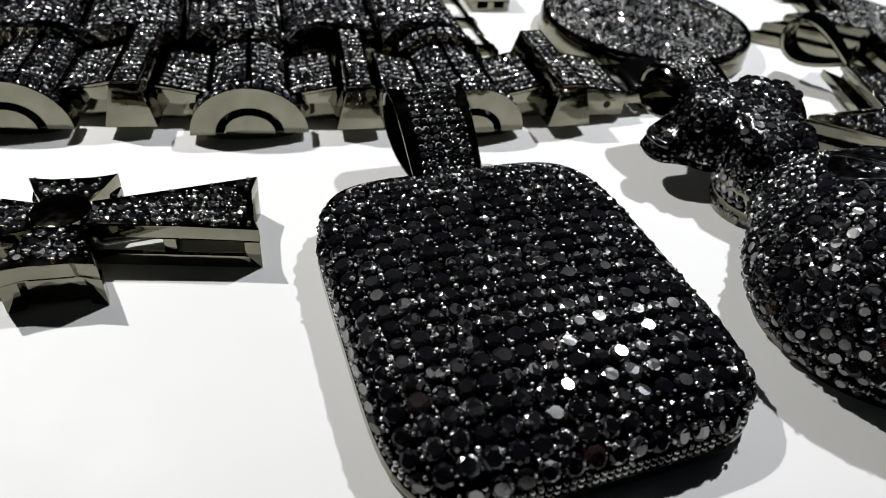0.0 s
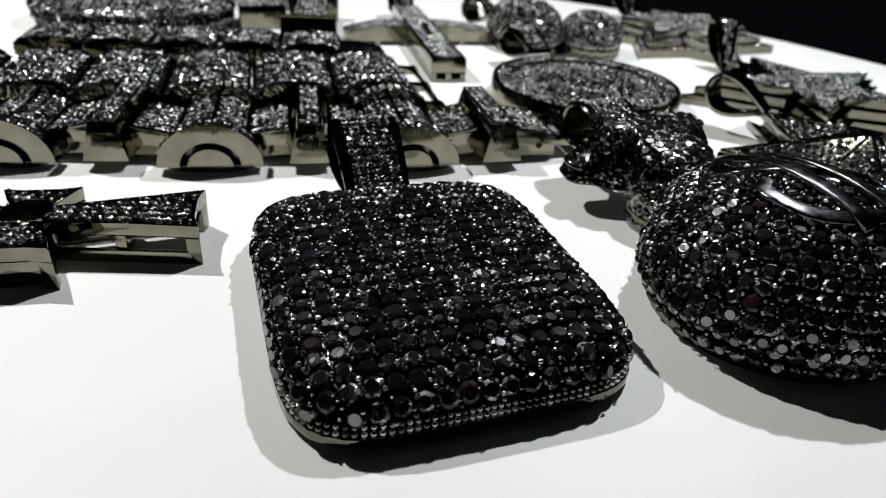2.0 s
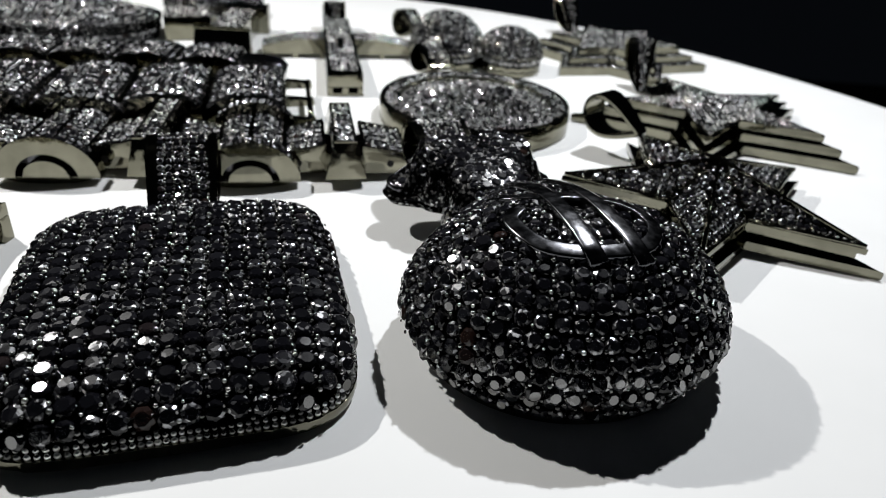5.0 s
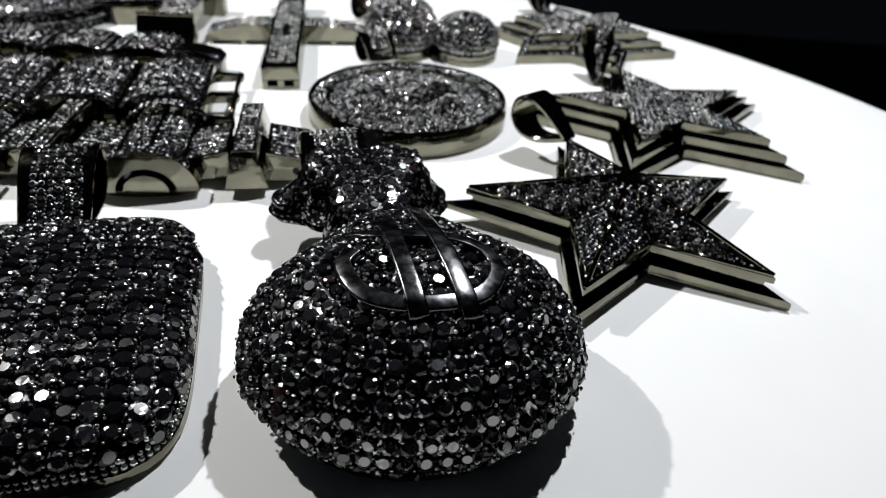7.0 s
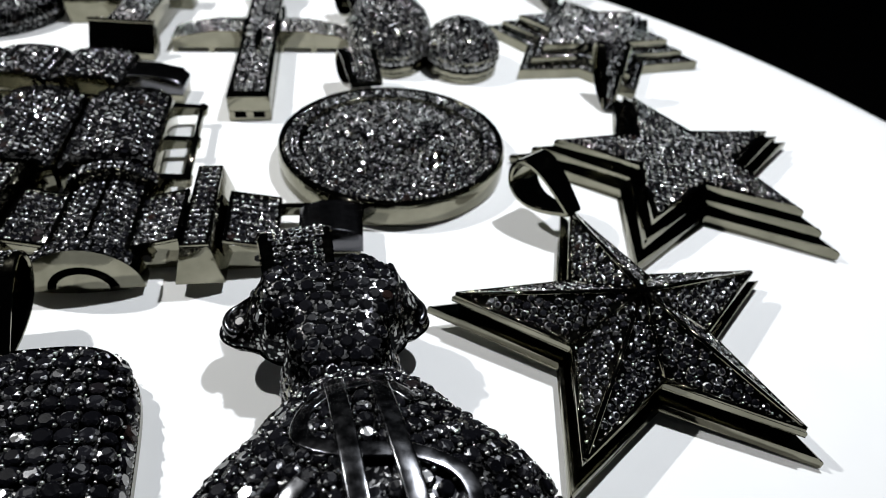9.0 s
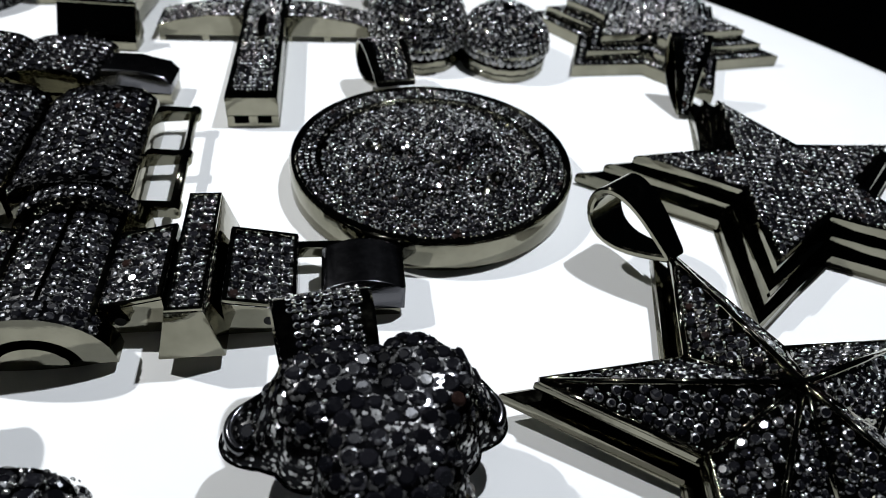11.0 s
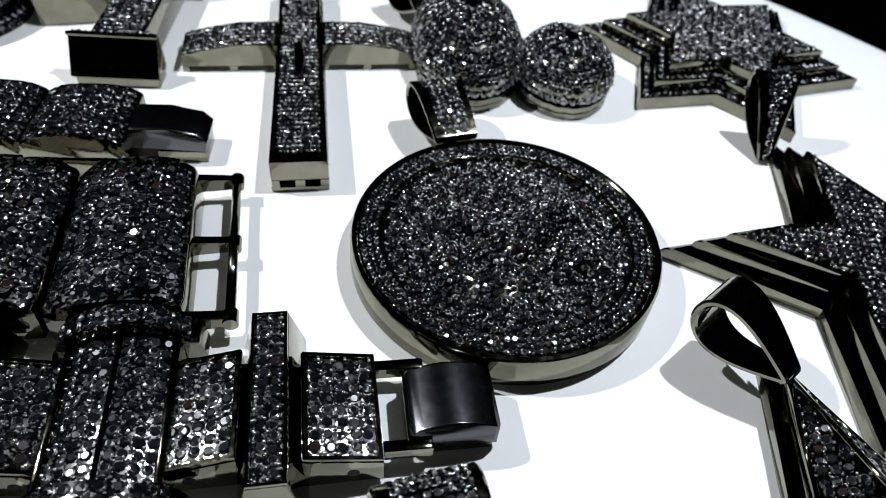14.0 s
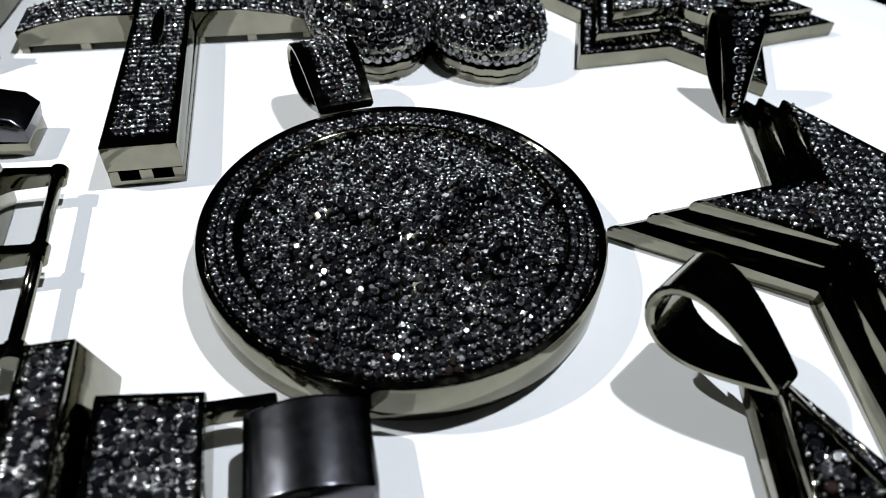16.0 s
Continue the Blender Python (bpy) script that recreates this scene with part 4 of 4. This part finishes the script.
                for yy in (1.07, 1.21):
                    o = Vector((math.cos(a), 0, math.sin(a) * ARCH_RISE))
                    stones.append((Vector((0.935 * math.cos(a), side * yy, ARCH_Z + 0.935 * ARCH_RISE * math.sin(a))), o))
        link_at(t, "arch_link", [(arch_mid, ""), *[(me, "rail") for me in rails], *[(me, "arch_end") for me in outer], *[(me, "arch_core") for me in inner], *[(me, "arch_backing") for me in back], *[(me, "arch_foot") for me in under]],
                spot(-1.79), stones, beads, 0.145, 0.024, 120)
    # clasp at the free end
    end = part("clasp", sideways([(1.56 + 1.1 * i / 12, 0.5 + 0.16 * math.sin(math.pi * i / 12)) for i in range(12, -1, -1)] + [(1.56, 0.12), (2.66, 0.12)], -0.47, 0.4, 0.05), SATIN, t, "smooth scratched black clasp block", at(0, 0, 0, 13), smooth=True)
    part("clasp_foot", box(1.85, 2.6, -0.45, 0.36, 0.0, 0.14, 0.02), GUNMETAL, end)
    for y0 in (-0.62, 0.5):
        part("hinge_arm", box(1.2, 1.85, y0, y0 + 0.16, 0.22, 0.42, 0.04), GUNMETAL, end)
    part("hinge_pin", rod((1.7, -0.6, 0.32), (1.7, 0.62, 0.32), 0.07), GUNMETAL, end, smooth=True)


ornate_bracelet()


def arched_link(half, across, z_side, z_top):
    n = 12
    prof = [(half, 0.12)] + [(half * math.cos(math.pi * i / n) , z_side + (z_top - z_side) * math.sin(math.pi * i / n)) for i in range(n + 1)] + [(-half, 0.12)]
    return prof[::-1]


def wide_bracelet():
    t = root("wide_link_bracelet", -4.46, -0.82, 0, "wide black bracelet of arched pave links with an open pin end", "bracelet", "bracelets")
    half, across = 0.86, 1.42
    body = mesh_of(sideways(arched_link(half, across, 0.62, 0.9), -across, across, 0.17), GUNMETAL, "link")
    skirt = mesh_of(box(-0.8, 0.8, -1.36, 1.36, 0.05, 0.3, 0.04), GUNMETAL, "link_side")
    for k in range(6):
        m = at(-0.85 - 1.76 * k * math.cos(radians(11)), -0.2 - 1.76 * k * math.sin(radians(11)), 0, 15 - k)
        stones, beads = [], []
        n = 9
        for i in range(n):
            u = (i + 0.5) / n * 2 - 1
            x = u * (half - 0.08)
            a = math.acos(max(-1, min(1, x / half)))
            z = 0.62 + 0.28 * math.sin(a)
            nrm = Vector((0.28 * x / half / max(0.2, math.sin(a)) / half, 0, 1)).normalized()
            for j in range(14):
                y = ((j + 0.5) / 14 * 2 - 1) * (across - 0.22) + (0.04 if i % 2 else -0.04)
                stones.append((Vector((x, y, z)), nrm))
                beads.append((Vector((x + 0.08, y + 0.04, z)), nrm))
        link_at(t, "link", [(body, ""), (skirt, "link_side")], m, stones, beads, 0.166, 0.026, 160)
    f = part("pin_frame", rod((0.52, -1.46, 0.36), (0.52, 1.42, 0.36), 0.072), GUNMETAL, t, "open two-window pin frame", at(0, 0, 0, 15), smooth=True)
    for y in (-1.4, -0.02, 1.36):
        part("frame_arm", sideways([(-0.12, 0.24), (0.55, 0.27), (0.62, 0.33), (0.6, 0.42), (0.5, 0.46), (-0.12, 0.52)], y - 0.075, y + 0.075, 0.03), GUNMETAL, f)
        part("knob", rod((0.53, y - 0.11, 0.36), (0.53, y + 0.11, 0.36), 0.105, sides=20), GUNMETAL, f)


wide_bracelet()


def slim_bracelet():
    t = root("slim_link_bracelet", -6.3, 1.35, 0, "black bracelet of low domed pave links with a smooth clasp", "bracelet", "bracelets")
    half, across = 0.79, 0.74
    body = mesh_of(sideways(arched_link(half, across, 0.66, 0.86), -across, across, 0.05), GUNMETAL, "link")
    skirt = mesh_of(box(-0.76, 0.76, -0.78, 0.78, 0.05, 0.42, 0.04), GUNMETAL, "link_side")
    for k in range(5):
        m = at(-0.75 - 1.56 * k, 0.06 - 0.19 * k, 0, 9)
        stones, beads = [], []
        for i in range(9):
            x = ((i + 0.5) / 9 * 2 - 1) * (half - 0.07)
            a = math.acos(x / half)
            z = 0.66 + 0.2 * math.sin(a)
            for j in range(8):
                y = ((j + 0.5) / 8 * 2 - 1) * (across - 0.06)
                stones.append((Vector((x, y, z)), Vector((0.25 * x, 0, 1))))
                beads.append((Vector((x + 0.08, y + 0.06, z)), Vector((0.25 * x, 0, 1))))
        link_at(t, "link", [(body, ""), (skirt, "link_side")], m, stones, beads, 0.15, 0.026, 72)
    c = part("clasp", sideways([(0.0, 0.3), (1.2, 0.22), (1.24, 0.42), (1.1, 0.58), (0.6, 0.68), (0.0, 0.7)], -0.12, 0.6, 0.05), SATIN, t, "smooth black curved clasp", at(0, 0, 0, 9))
    part("clasp_foot", box(0.4, 1.2, -0.1, 0.56, 0.0, 0.22, 0.02), GUNMETAL, c)


slim_bracelet()


# ---- pieces at the back ----
def bar_pendant():
    t = root("bar_pendant", -7.45, 3.25, 7, "black pave bar pendant with a wide dark foot", "pendant")
    part("foot", box(-0.74, 0.78, 0.06, 0.55, 0.0, 0.22, 0.03), GUNMETAL, t)
    part("front_lip", box(-0.82, 0.82, 0.36, 0.44, 0.86, 0.93, 0.02), GUNMETAL, t)
    part("sloped_front", prism([(-0.82, 0.02), (0.82, 0.02), (0.82, 0.55), (-0.82, 0.55)], 0.2, 0.88, 0.03, [(-0.8, 0.4), (0.8, 0.4), (0.8, 0.56), (-0.8, 0.56)]), GUNMETAL, t)
    part("bar", box(-0.5, 0.5, 0.55, 3.6, 0.1, 0.8, 0.04), GUNMETAL, t)
    part("head", box(-0.82, 0.82, 3.6, 4.15, 0.0, 0.88, 0.04), GUNMETAL, t)
    s, b = pave_flat([(-0.48, 0.6, 0.81), (0.48, 0.6, 0.81), (0.48, 3.55, 0.81), (-0.48, 3.55, 0.81)], 0.14, 0.08)
    s2, b2 = pave_flat([(-0.8, 0.38, 0.885), (0.8, 0.38, 0.885), (0.8, 0.56, 0.885), (-0.8, 0.56, 0.885)], 0.14, 0.05)
    set_stones(t, s + s2, 0.135, 300, b + b2, 0.022)


bar_pendant()


def barrel():
    t = root("domed_oval_pendant", -13.1, 5.1, 6, "large oval black domed pendant with pave top and dark polished side", "pendant")
    r = table_radius([(0, 2.95), (45, 2.4), (90, 1.95), (135, 2.4), (180, 2.95), (225, 2.4), (270, 1.95), (315, 2.4)])
    d = Dome(r, 0.0, 0.36, 0.72, n=2.3, k=2, under=0.97)
    part("body", d.mesh(96, 12), STONE_BED, t, smooth=True)
    s, b = d.rings(0.16, 0.1, 0)
    set_stones(t, s, 0.155, 300, b, 0.026)


barrel()


def square_pendant():
    t = root("square_pendant", -9.2, 5.35, 20, "small square black pendant with pave top and plain grey sides", "pendant")
    part("body", box(-0.72, 0.72, 0.0, 1.5, 0.0, 0.74, 0.05), GUNMETAL, t)
    s, b = pave_flat([(-0.7, 0.02, 0.75), (0.7, 0.02, 0.75), (0.7, 1.48, 0.75), (-0.7, 1.48, 0.75)], 0.14, 0.08)
    set_stones(t, s, 0.135, 100, b, 0.024)


square_pendant()


def oval_pendant():
    t = root("oval_pendant", -9.7, 9.2, 12, "oval domed black pendant covered in pave stones", "pendant")
    d = Dome(table_radius([(0, 1.75), (45, 1.45), (90, 1.25), (135, 1.45), (180, 1.75), (225, 1.45), (270, 1.25), (315, 1.45)]), 0.0, 0.4, 0.5, n=3, k=2, under=0.95)
    part("body", d.mesh(64, 12), GUNMETAL, t, smooth=True)
    s, b = d.rings(0.17, 0.1, 1)
    set_stones(t, s, 0.165, 150, b[::2], 0.026)


oval_pendant()
